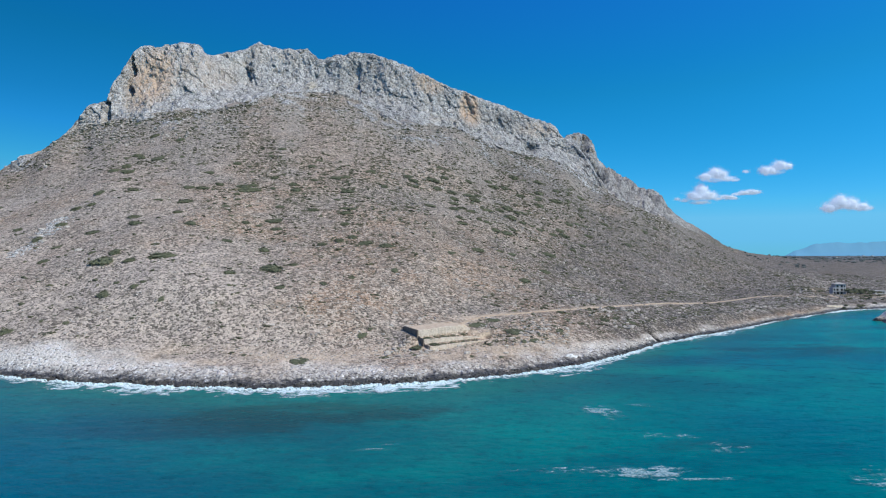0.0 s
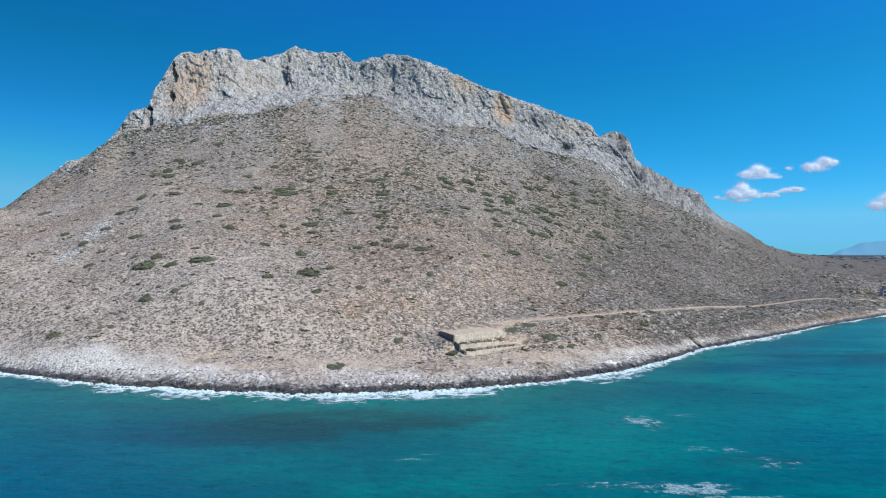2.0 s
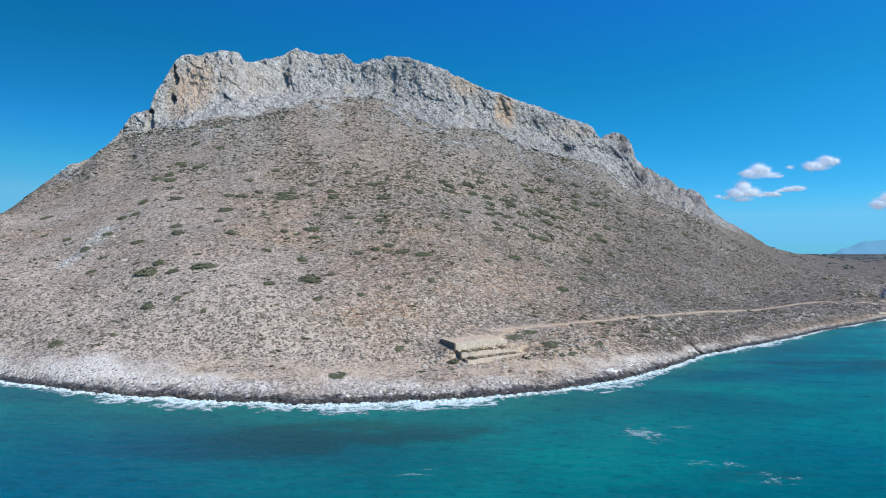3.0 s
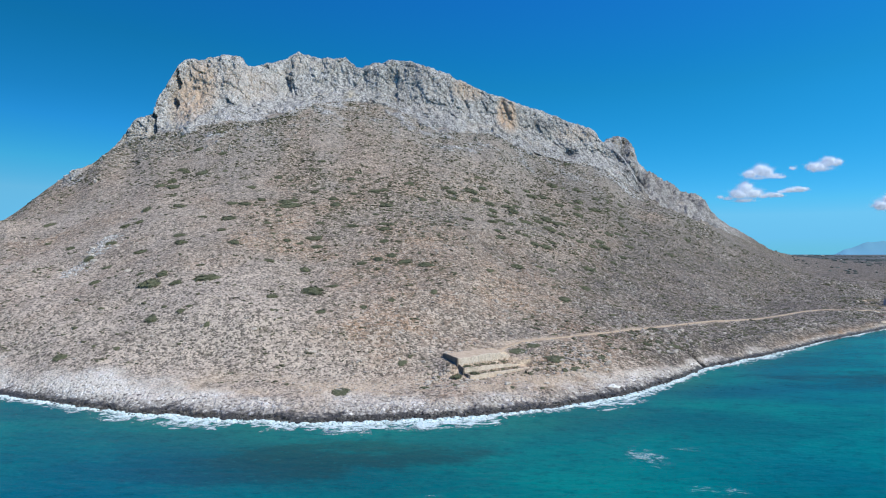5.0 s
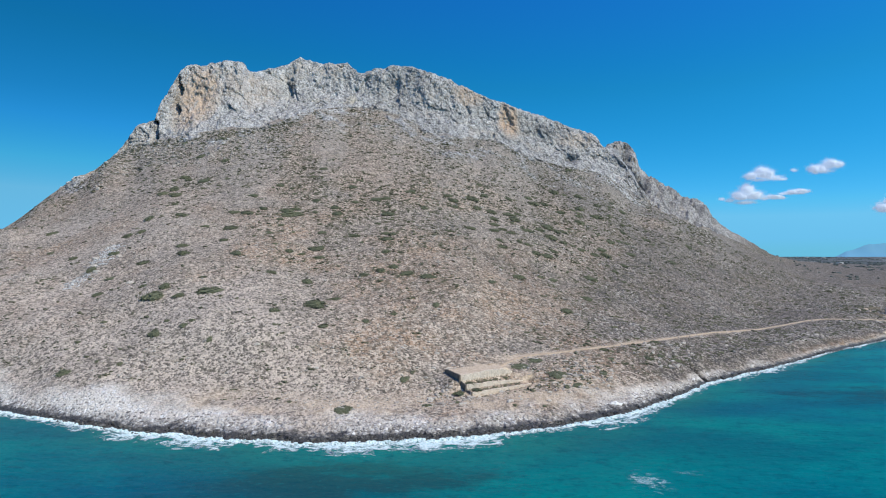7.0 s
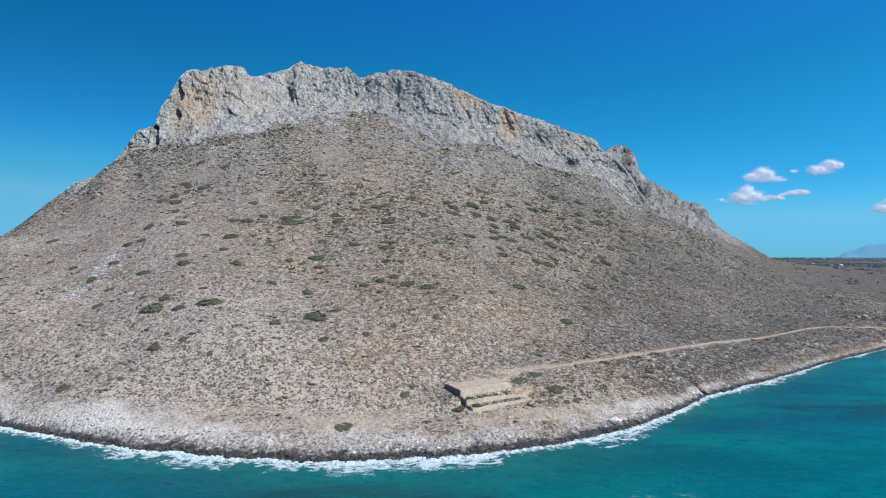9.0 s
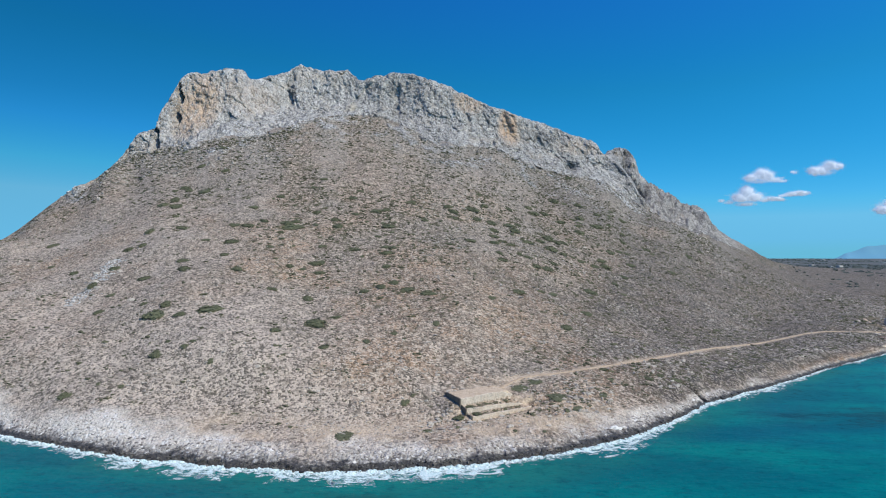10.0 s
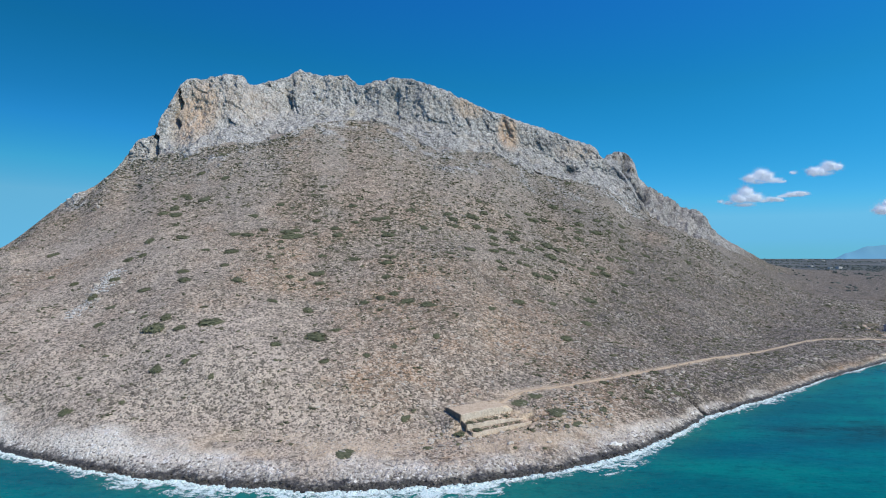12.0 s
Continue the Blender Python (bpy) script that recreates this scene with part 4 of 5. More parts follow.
sv = np.concatenate([rng.uniform(1.8, 23, 36), rng.uniform(1.2, 20, 36), rng.uniform(1, 24, 22)])
qv = np.concatenate([rng.uniform(1.2, 2.9, 36), rng.uniform(4.4, 6.1, 36), rng.uniform(-1.6, -0.4, 22)])
x = TERRACE_AT[0] + sv * TERRACE_E[0] + qv * TERRACE_N[0]
y = TERRACE_AT[1] + sv * TERRACE_E[1] + qv * TERRACE_N[1]
tagged(scatter("terrace_scrub", x, y, 0.14 + 0.3 * rng.random(len(x)), 0.6, SCRUB, rng, 0.3, rough=0.5), "dry brown scrub on the narrow terrace strips", "scrub", kind="stuff")


m = rng.uniform(-0.56, 0.42, 6200)
Y, _ = rails(m)
y = Y[:, 9] + 9 - 75 * rng.random(len(m)) ** 2.2
x = m * y
tagged(scatter("fallen_blocks", x, y, 0.35 + 1.2 * rng.random(len(x)) ** 4, 0.75, STONE, rng, 0.2), "grey limestone blocks fallen below the cliffs", "stones", kind="stuff")


# a streak of bleached rubble down the western slope
BLEACHED = piece_material("bleached_rubble", (0.42, 0.40, 0.385), (0.80, 0.78, 0.76))
u = rng.random(650)
y = 304 + 58 * u
x = -182.0 - 6.5 * u ** 1.5 + rng.normal(0, 2.6, 650) * (0.5 + np.sin(u * 9) ** 2)
tagged(scatter("bleached_rubble", x, y, 0.2 + 0.6 * rng.random(len(x)) ** 3, 0.6, BLEACHED, rng, 0.25), "streak of pale bleached rubble down the slope", "stones", kind="stuff")


def shrub_kind(seed):
    """A low spreading shrub: several uneven lobes grown into one another."""
    base = new("shrub")
    g = np.random.default_rng(300 + seed)
    vs, fs, n0 = [], [], 0
    for k in range(6):
        v, f = leaf_shell(150, 1.0, 10 * seed + k, 0.16)
        r = g.uniform(0.28, 0.58) if k else 0.62
        a, far_out = g.uniform(0, 6.28), (g.uniform(0.35, 0.75) if k else 0.0)
        v = v * (r * g.uniform(0.9, 1.3), r, r * g.uniform(0.45, 0.8)) + (far_out * math.cos(a), far_out * math.sin(a), 0.05)
        vs.append(v)
        fs.append(f + n0)
        n0 += len(v)
    fo = raw("foliage", np.concatenate(vs), np.concatenate(fs), LEAF, smooth=False)
    fo.parent = base
    bm = bmesh.new()
    for k in range(5):
        a = k * 1.26 + seed
        r = bmesh.ops.create_cone(bm, segments=6, radius1=0.05, radius2=0.02, depth=0.5)
        bmesh.ops.transform(bm, matrix=Matrix.Translation((0.12 * math.cos(a), 0.12 * math.sin(a), 0.05)) @ Euler((0.5 * math.sin(a), -0.5 * math.cos(a), 0)).to_matrix().to_4x4(), verts=r["verts"])
    part("stem", bm, TWIG, base)
    return base


def on_slope(x, y, turn):
    """A place on the ground, leaning with the slope."""
    gx, gy = (gz(x + 3, y) - gz(x - 3, y)) / 12, (gz(x, y + 3) - gz(x, y - 3)) / 7
    lean = Vector((0, 0, 1)).rotation_difference(Vector((-gx, -gy, 1)).normalized()).to_matrix().to_4x4()
    return Matrix.Translation((x, y, gz(x, y) - 0.05)) @ lean @ Matrix.Rotation(turn, 4, "Z")


SHRUB_LABEL = "dense dark green evergreen shrub on the stony slope"
# x, y, width
SHRUBS_SHORE = [(-33, 196.7, 6.4), (40, 230.5, 7.5), (27, 238.1, 6.6), (34, 244.6, 5.6), (45, 222.1, 4.4), (65, 254.1, 3.6), (58, 236.1, 3.4)]
SHRUBS_WEST = [(-112.8, 242.6, 5.2), (-100.1, 247.6, 2.7), (-57.3, 271.3, 9.8), (-50.7, 283.6, 4.6), (-128, 275.9, 8.9), (-105.6, 278.6, 9.1), (-115.8, 274.7, 5), (-68.4, 307.9, 5.5), (-205.3, 458.3, 9), (-201.9, 468.4, 10), (-193.8, 452.8, 9), (-188.8, 402, 7),
               (-110.3, 330.5, 7.2), (-129.3, 378.9, 7), (-138.8, 332.2, 7), (-89, 235.7, 3), (-70.7, 258, 4.7), (-33.4, 256.8, 3.7), (-161.4, 291.9, 4.7), (-104.9, 417.7, 8), (-75.2, 429.2, 7), (-73.6, 354.6, 7), (-70.4, 480.1, 7), (-98.5, 511.4, 7)]
SHRUBS_EAST = [(-10.2, 315.4, 7.9), (-5.2, 281, 4), (-22.7, 266.5, 3.3), (-36.7, 387.7, 7), (-50.5, 454.1, 8), (-43.6, 458.1, 7), (-25.9, 485.8, 9), (2, 492.2, 8), (23.3, 482.5, 9), (33.5, 483.1, 9), (48.1, 487.7, 10), (33.6, 451.1, 7),
               (70.5, 476.5, 9), (73, 434.4, 7), (116.4, 554.9, 8), (119.3, 484.1, 9), (131.1, 465.5, 6.9), (188.6, 528, 9), (-41.3, 317.2, 5.8), (226.9, 590, 7), (72.4, 559, 9), (134.1, 694.7, 8)]
SHRUBS_SLOPE = [(-260.9, 419.6, 7.8), (-206.4, 349.3, 5.7), (-233.6, 372.6, 4.7), (-156.8, 326.9, 5.2), (-181.5, 345.7, 6.1), (-182.9, 324.7, 7), (-165.9, 310.8, 4.5), (-72.2, 417, 7.8), (-55.2, 380.4, 6.5), (-35.6, 375.6, 7), (-27.7, 329.3, 6.1), (-69.6, 343, 6.4),
                (-38.7, 428.3, 9.6), (-105.2, 373.3, 4.7), (-78.7, 345.9, 4.3), (-86.2, 310.7, 4.5), (-43.5, 407.1, 5), (80.3, 272, 3.3), (95, 288.2, 4.4), (89.8, 267.4, 3.7), (82.8, 259.5, 4), (96, 266, 4.1), (21, 202.1, 1.8), (31, 203.1, 1.7),
                (65.3, 264.4, 3.6)]
SHRUBS_HEATH = [(6, 481.9, 8.8), (7, 468.1, 8.6), (20.2, 503, 12.2), (34.6, 465.8, 8.4), (50.9, 476.9, 10), (56.7, 500.3, 7.4), (33.5, 436.3, 7.9), (39.6, 443, 6.7), (45.1, 441, 5.3), (59.3, 461.5, 8.2), (74.7, 548.3, 9.9), (87.7, 560.9, 10),
                (77.9, 492, 13.1), (85.2, 488.5, 8.7), (77.3, 467.7, 9.6), (86.4, 467.5, 6.8), (93.2, 467.8, 5.4), (99.1, 465.4, 6.7), (65.7, 413.9, 7.3), (100.5, 550.9, 9.8), (122, 578.8, 10.3), (113.9, 538.8, 11.1), (136.4, 570, 11.8), (133.7, 517.2, 9),
                (144.3, 527.8, 7.6), (119.2, 474.2, 9.5), (108.9, 466, 6.7), (157.4, 560.5, 7.3), (161.5, 579.6, 6.9), (174.3, 627.9, 8.4), (146.5, 503.5, 7.2), (117.1, 439.7, 5)]
SHRUBS_BANK = [(40.4, 356.5, 6.3), (54.7, 368.8, 4.8), (62.9, 373, 5.9), (90.6, 400.8, 8), (118.2, 422.8, 4.7), (23.1, 331.3, 4.6), (49.3, 425.2, 5.1), (34.5, 415.1, 5.6), (16, 423.9, 7.8), (2, 407.1, 5.7), (145.5, 604.5, 9.1), (128.1, 614, 11.1),
               (104.5, 608.7, 11), (31.3, 521.2, 7.9), (-169.3, 403.9, 8.9), (-184.5, 482.6, 8.9), (-181.9, 521.8, 7.2), (-204.5, 494.8, 7.6), (-100.8, 410.3, 12.7), (-104.4, 398, 4.9), (-128.1, 407.6, 7.6), (-137.1, 408.4, 6.4), (-144.8, 380.9, 4.8), (-75.8, 382.2, 4.8),
               (-125.4, 355.7, 4.5), (-86.4, 345.7, 5.4), (-85.9, 416.8, 5.2), (-135.4, 445.9, 6.2), (-120.7, 419.6, 6.5), (-145.7, 347, 6.7), (-181, 376.5, 5.4), (-123.4, 469.8, 5.8)]
SHRUBS_FOOT = [(-97.8, 410.9, 7.7), (-102.5, 245.1, 3.5), (-111.1, 251.2, 2.7), (-136.1, 223, 4.6), (-117.6, 226.5, 2.4), (-126.2, 227.5, 2), (-127.7, 285.1, 5.6), (-139.2, 290.5, 3.6), (-6.6, 202.7, 3.3), (-15.7, 220.6, 3.9), (-48.8, 248.2, 3.6)]
kinds = [shrub_kind(k) for k in range(6)]
pick = np.random.default_rng(8)
bx, by = spread(pick, 9000, 60, 640, -0.62, 0.55)
bz = ground(bx, by)
hold = pick.random(len(bx)) < 0.13 * scrub_density(bx, by, bz) * np.exp(-((bz - 90) / 45) ** 2)
SHRUBS_BELT = [(float(p), float(q), float(r)) for p, q, r in zip(bx[hold], by[hold], 2.5 + 5.0 * pick.random(hold.sum()) ** 1.6)][:190]
for n, (x, y, w) in enumerate(SHRUBS_SHORE + SHRUBS_WEST + SHRUBS_EAST + SHRUBS_SLOPE + SHRUBS_HEATH + SHRUBS_BANK + SHRUBS_FOOT + SHRUBS_BELT):
    k = kinds[n % 6]
    m = on_slope(x, y, pick.uniform(0, 6.28))
    sc = (w / 2 * pick.uniform(1.05, 1.4), w / 2 * pick.uniform(0.8, 1.15), w / 2 * pick.uniform(0.55, 0.85))
    sc = sc if n >= len(SHRUBS_SHORE) else (sc[0], sc[1], 0.5 * sc[2])
    ob = k if n < 6 else copy_thing(k, m)
    ob.matrix_basis = m @ Matrix.Diagonal((*sc, 1))
    tagged(ob, SHRUB_LABEL, "shrub", "shrubs on the hillside")


# ------------------------------------------------------------------ the ruined terrace
def terrace_place(sv, qv):
    return (TERRACE_AT[0] + sv * TERRACE_E[0] + qv * TERRACE_N[0], TERRACE_AT[1] + sv * TERRACE_E[1] + qv * TERRACE_N[1])


def rubble_wall(parent, p, q, tops, foot, thick, seed, mat=MASONRY, name="retaining_wall"):
    """A rough wall from p to q with an uneven top."""
    g = random.Random(seed)
    a, b = Vector((*p, 0)), Vector((*q, 0))
    length = (b - a).length
    ang = math.atan2(b.y - a.y, b.x - a.x)
    m = Matrix.Translation((a.x, a.y, 0)) @ Matrix.Rotation(ang, 4, "Z")
    bm = bmesh.new()
    n = max(int(length / 0.7), 4)
    rings = []
    for k in range(n + 1):
        u = k / n
        top = float(np.interp(u * (len(tops) - 1), range(len(tops)), tops)) + g.uniform(-0.12, 0.12) - (g.uniform(0.1, 0.45) if g.random() < 0.16 else 0)
        lean = g.uniform(-0.04, 0.04)
        rings.append([bm.verts.new(m @ Vector((u * length, d, h))) for d, h in ((0.04 + lean, foot), (0.08 + lean, (foot + top) / 2), (0.10 + lean, top - 0.06), (0.2, top), (thick - 0.1, top + lean), (thick, top - 0.08), (thick, foot))])
    for p0, p1 in zip(rings, rings[1:]):
        for k in range(6):
            bm.faces.new((p0[k], p1[k], p1[k + 1], p0[k + 1]))
    bm.faces.new(rings[0])
    bm.faces.new(rings[-1][::-1])
    bmesh.ops.recalc_face_normals(bm, faces=bm.faces)
    part(name, bm, mat, parent)


def build_terrace():
    base = new("terrace_ruin")
    rubble_wall(base, terrace_place(0.0, 0.0), terrace_place(25.5, 0.0), (5.75, 5.85, 5.85, 5.9, 6.0, 6.05, 6.1), 2.6, 0.6, 1)
    rubble_wall(base, terrace_place(25.5, 0.0), terrace_place(29.0, 2.2), (6.1, 6.25, 6.1, 5.7), 2.6, 0.6, 7)
    rubble_wall(base, terrace_place(-0.34, 3.1), terrace_place(24.5, 3.1), (7.8, 7.8, 7.75, 7.7, 7.6, 7.5, 7.3, 6.9), 4.2, 0.6, 2)
    rubble_wall(base, terrace_place(-0.63, 6.3), terrace_place(22.0, 6.3), (10.6, 10.65, 10.8, 10.95, 11.1, 11.2, 11.2, 10.9, 9.8), 6.2, 0.6, 3)
    # side walls face away from the sun: shade put into their darker stone
    rubble_wall(base, terrace_place(-0.5, 16.4), terrace_place(-0.85, 6.1), (11.2, 11.1, 10.9, 10.7), 6.0, 0.55, 4, RUBBLE_SHADE, "side_wall")
    rubble_wall(base, terrace_place(-0.45, 6.3), terrace_place(-0.45, 2.9), (8.6, 7.9), 3.8, 0.55, 5, RUBBLE_SHADE, "side_wall")
    rubble_wall(base, terrace_place(-0.1, 3.1), terrace_place(-0.1, -0.2), (6.5, 5.85), 2.4, 0.55, 6, RUBBLE_SHADE, "side_wall")
    return tagged(base, "ruined stepped terrace with three pale stone retaining walls", "ruin")


build_terrace()
for sv, qv, w in ((-2.8, 3.3, 5.6), (2.8, 4.9, 5.0), (3.6, 1.9, 5.0), (-7.5, -3.0, 3.0), (7, 5.2, 1.8), (10, 5.3, 2.2), (14, 5.2, 1.6), (18, 5.2, 2.0), (7, 2.0, 1.7), (11, 2.1, 1.5), (16, 2.0, 1.9), (21, 2.0, 1.8)):
    x, y = terrace_place(sv, qv)
    ob = copy_thing(kinds[int(7 * w) % 6], pose(0, 0, 0))
    ob.matrix_basis = pose(x, y, gz(x, y) - 0.05, 0, 0, 40 * sv) @ Matrix.Diagonal((w / 2, w / 2.8, w / 3.6, 1))
    tagged(ob, "dark green shrub growing between the terrace walls", "shrub", "shrubs in the terrace")


# ------------------------------------------------------------------ dirt track
def ribbon(name, pts, width, mat, lift, label, category):
    p = np.array(pts, float)
    d = np.concatenate([[0], np.cumsum(np.linalg.norm(np.diff(p, axis=0), axis=1))])
    u = np.arange(0, d[-1], 0.8)
    cx, cy = hermite(u, d, p[:, 0]), hermite(u, d, p[:, 1])
    k = np.ones(21) / 21
    cx, cy = np.convolve(np.pad(cx, 10, "edge"), k, "valid"), np.convolve(np.pad(cy, 10, "edge"), k, "valid")
    tx, ty = np.gradient(cx), np.gradient(cy)
    l = np.hypot(tx, ty)
    nx, ny = -ty / l, tx / l
    w = np.linspace(-0.5, 0.5, 7)[:, None] * width * (1 + 0.12 * fbm(u / 5, u * 0, seed=7))[None, :]
    x, y = cx + w * nx, cy + w * ny
    z = ground(x.ravel(), y.ravel()).reshape(x.shape)
    z = 0.35 * z + 0.65 * z.mean(0)[None, :] + lift
    z[0] -= 0.5
    z[-1] -= 0.5
    return tagged(sheet(name, np.stack([x, y, z], -1), mat), label, category, kind="structure")


ribbon("track", TRACK_LINE, 1.6, TRACK, 0.22, "pale dirt track along the foot of the hill", "track")
ribbon("driveway", [(345, 520), (337, 507), (338, 497), (333, 482), (328, 470), (325, 457)], 3.0, TRACK, 0.30, "short pale dirt drive joining the track", "track")


# ------------------------------------------------------------------ house by the bay and its yard
def build_house(x, y, turn):
    z = gz(x, y)
    base = new("house")
    base.matrix_basis = pose(x, y, z - 0.2, 0, 0, turn) @ Matrix.Diagonal((0.86, 0.86, 0.92, 1))
    bm = bmesh.new()
    box(bm, -4.4, 4.8, -4, 4, -1.0, 9.2, bevel=0.04)
    part("wall", bm, PLASTER, base)
    bm = bmesh.new()
    box(bm, -7.0, -4.4, -4.8, 2.5, -1.0, 6.1, bevel=0.04)
    part("wing", bm, PLASTER, base)
    bm = bmesh.new()
    box(bm, -5.1, 5.5, -4.7, 4.7, 9.2, 9.45)
    vs = [bm.verts.new(c) for c in ((-4.9, -4.5, 9.45), (5.3, -4.5, 9.45), (5.3, 4.5, 9.45), (-4.9, 4.5, 9.45), (-1.3, 0, 10.7), (1.7, 0, 10.7))]
    for f in ((0, 1, 5, 4), (1, 2, 5), (2, 3, 4, 5), (3, 0, 4)):
        bm.faces.new([vs[k] for k in f])
    part("roof", bm, ROOFING, base)
    openings = [(wx, -4.03, wz, 1.9, 1.9) for wz in (7.4, 4.4) for wx in (-2.6, 1.2)] + [(3.7, -4.03, 7.4, 0.9, 1.5), (3.7, -4.03, 4.4, 0.9, 1.5)]
    openings += [(-5.7, -4.83, 4.5, 1.5, 1.8), (-5.7, -4.83, 1.4, 1.5, 2.1), (-2.4, -4.03, 1.3, 2.4, 2.3), (1.4, -4.03, 1.3, 2.4, 2.3)]
    for wx, wy, wz, ww, wh in openings:
        bm = bmesh.new()
        box(bm, wx - ww / 2, wx + ww / 2, wy, wy + 0.13, wz - wh / 2, wz + wh / 2)
        win = part("window", bm, DARK, base)
        bm = bmesh.new()
        box(bm, wx - ww / 2 - 0.1, wx + ww / 2 + 0.1, wy - 0.1, wy + 0.08, wz - wh / 2 - 0.12, wz - wh / 2 - 0.01)
        part("sill", bm, ROOFING, win)
    bm = bmesh.new()
    box(bm, -4.38, 4.9, -5.4, -4.0, 2.95, 3.15)
    part("balcony", bm, ROOFING, base)
    for k in range(4):
        bm = bmesh.new()
        box(bm, -4.2 + 2.9 * k, -3.95 + 2.9 * k, -5.3, -5.05, -1.0, 2.95)
        part("pillar", bm, PLASTER, base)
    return tagged(base, "unfinished grey concrete house with dark openings and a low hipped roof", "house")


build_house(356.0, 502, -10)


def yard_wall(p, q, h, label, mat=RUBBLE_SHADE):
    base = new("garden_wall")
    rubble_wall(base, p, q, (gz(*p) + h, gz(*q) + h), min(gz(*p), gz(*q)) - 0.6, 0.5, 9, mat, "masonry")
    return tagged(base, label, "wall", "walls by the house")


yard_wall((337, 472), (372, 478), 1.6, "pale low masonry wall in front of the house yard")
yard_wall((318, 479), (335, 482), 1.2, "dark low stone wall beside the house")
yard_wall((269, 390), (287, 400), 0.9, "pale low retaining wall above the shore", MASONRY)
yard_wall((345, 518), (366, 533), 1.8, "dark low stone wall beside the house")
ribbon("plot", [(284, 419), (298, 428), (318, 440)], 11.0, PLOUGHED, 0.25, "bare brown plot of soil above the shore", "plot")
for n, (x, y, w) in enumerate(((325, 446, 4.6), (328.5, 444, 4.4), (332, 442.5, 4.0), (336, 442, 3.4), (285, 397, 4.0), (290, 402, 3.0), (309, 439.5, 2.8), (301, 404.5, 4.6), (306, 408, 3.6), (321, 415.5, 4.2), (314, 420, 3.0), (296, 400, 3.0))):
    ob = copy_thing(kinds[n % 6], pose(0, 0, 0))
    ob.matrix_basis = pose(x, y, gz(x, y) - 0.05, 0, 0, 50 * n) @ Matrix.Diagonal((w / 2, w / 2.4, w / 1.8, 1))
    tagged(ob, "dark green bush beside the dirt track near the house", "shrub", "bushes near the house")


def shed(x, y, w, d, h, turn, label, group=""):
    base = new("building")
    base.matrix_basis = pose(x, y, gz(x, y) - 0.3, 0, 0, turn)
    bm = bmesh.new()
    box(bm, -w / 2, w / 2, -d / 2, d / 2, -1, h, bevel=0.05)
    part("wall", bm, PLASTER, base)
    bm = bmesh.new()
    box(bm, -w / 2 - 0.3, w / 2 + 0.3, -d / 2 - 0.3, d / 2 + 0.3, h, h + 0.25)
    part("roof", bm, ROOFING, base)
    n = max(2, int(w / 4))
    for k in range(n):
        bm = bmesh.new()
        cx = -w / 2 + w * (k + 0.5) / n
        box(bm, cx - 0.6, cx + 0.6, -d / 2 - 0.03, -d / 2 + 0.1, 0.9, min(2.3, h - 0.4))
        part("window", bm, DARK, base)
    return tagged(base, label, "building", group)


shed(388, 500, 11, 7, 3.0, 5, "low flat-roofed outbuilding beside the house")
shed(398, 512, 9, 6, 2.8, -10, "low flat-roofed outbuilding beside the house")
far = np.random.default_rng(12)
for k in range(22):
    m, y = far.uniform(0.55, 0.84), 1500 + 2900 * far.random()
    shed(m * y, y, far.uniform(9, 22), far.uniform(8, 12), far.uniform(3, 7), far.uniform(-30, 30), "small white house far out on the plain", "houses on the plain")


def tree_kind(seed):
    base = new("tree")
    v, f = leaf_shell(700, 1.0, 30 + seed, 0.07)
    v[:, 2] = v[:, 2] * 0.8 + 1.0
    part_crown = raw("crown", v, f, LEAF, smooth=False)
    part_crown.parent = base
    bm = bmesh.new()
    bmesh.ops.create_cone(bm, segments=8, radius1=0.13, radius2=0.07, depth=1.1, matrix=Matrix.Translation((0, 0, 0.4)))
    for k in range(4):
        a = k * 1.57 + seed
        r = bmesh.ops.create_cone(bm, segments=6, radius1=0.06, radius2=0.02, depth=0.8)
        bmesh.ops.transform(bm, matrix=Matrix.Translation((0.2 * math.cos(a), 0.2 * math.sin(a), 1.05)) @ Euler((-0.6 * math.sin(a), 0.6 * math.cos(a), 0)).to_matrix().to_4x4(), verts=r["verts"])
    part("trunk", bm, TWIG, base)
    return base


trees = [tree_kind(0), tree_kind(1)]
for n, (x, y, h) in enumerate([(355, 486, 4.4), (360, 488, 5.2), (366, 489, 4.6), (371, 486, 3.6), (376, 490, 4.4), (330, 488, 2.6), (322, 487, 2.4), (315, 485, 2.2), (358, 468, 2.4), (364, 467, 2.6), (352, 465, 2.2), (336, 440, 2.2), (384, 492, 3.0), (362, 499, 5.6), (367, 496, 5.8), (372, 498, 5.0), (378, 500, 4.6)]):
    ob = trees[n] if n < 2 else copy_thing(trees[n % 2], pose(0, 0, 0))
    ob.matrix_basis = pose(x, y, gz(x, y) - 0.1, 0, 0, 77 * n) @ Matrix.Diagonal((h / 2 * 1.2, h / 2 * 1.2, h / 2, 1))
    tagged(ob, "small dark green tree in the yard of the house", "tree", "trees by the house")
x = far.uniform(0.50, 0.84, 3800)
y = 620 + 3900 * far.random(3800) ** 1.3
x = x * y
on = fbm(x / 160, y / 420, octaves=3, seed=131) + far.uniform(-0.35, 0.35, len(x)) > 0.22
x, y = x[on], y[on]
tagged(scatter("plain_scrub", x, y, 0.8 + 1.8 * far.random(len(x)) + y / 900, 0.55, GROVE, far, 0.3), "dark bushes and olive groves across the plain", "bushes", kind="stuff")


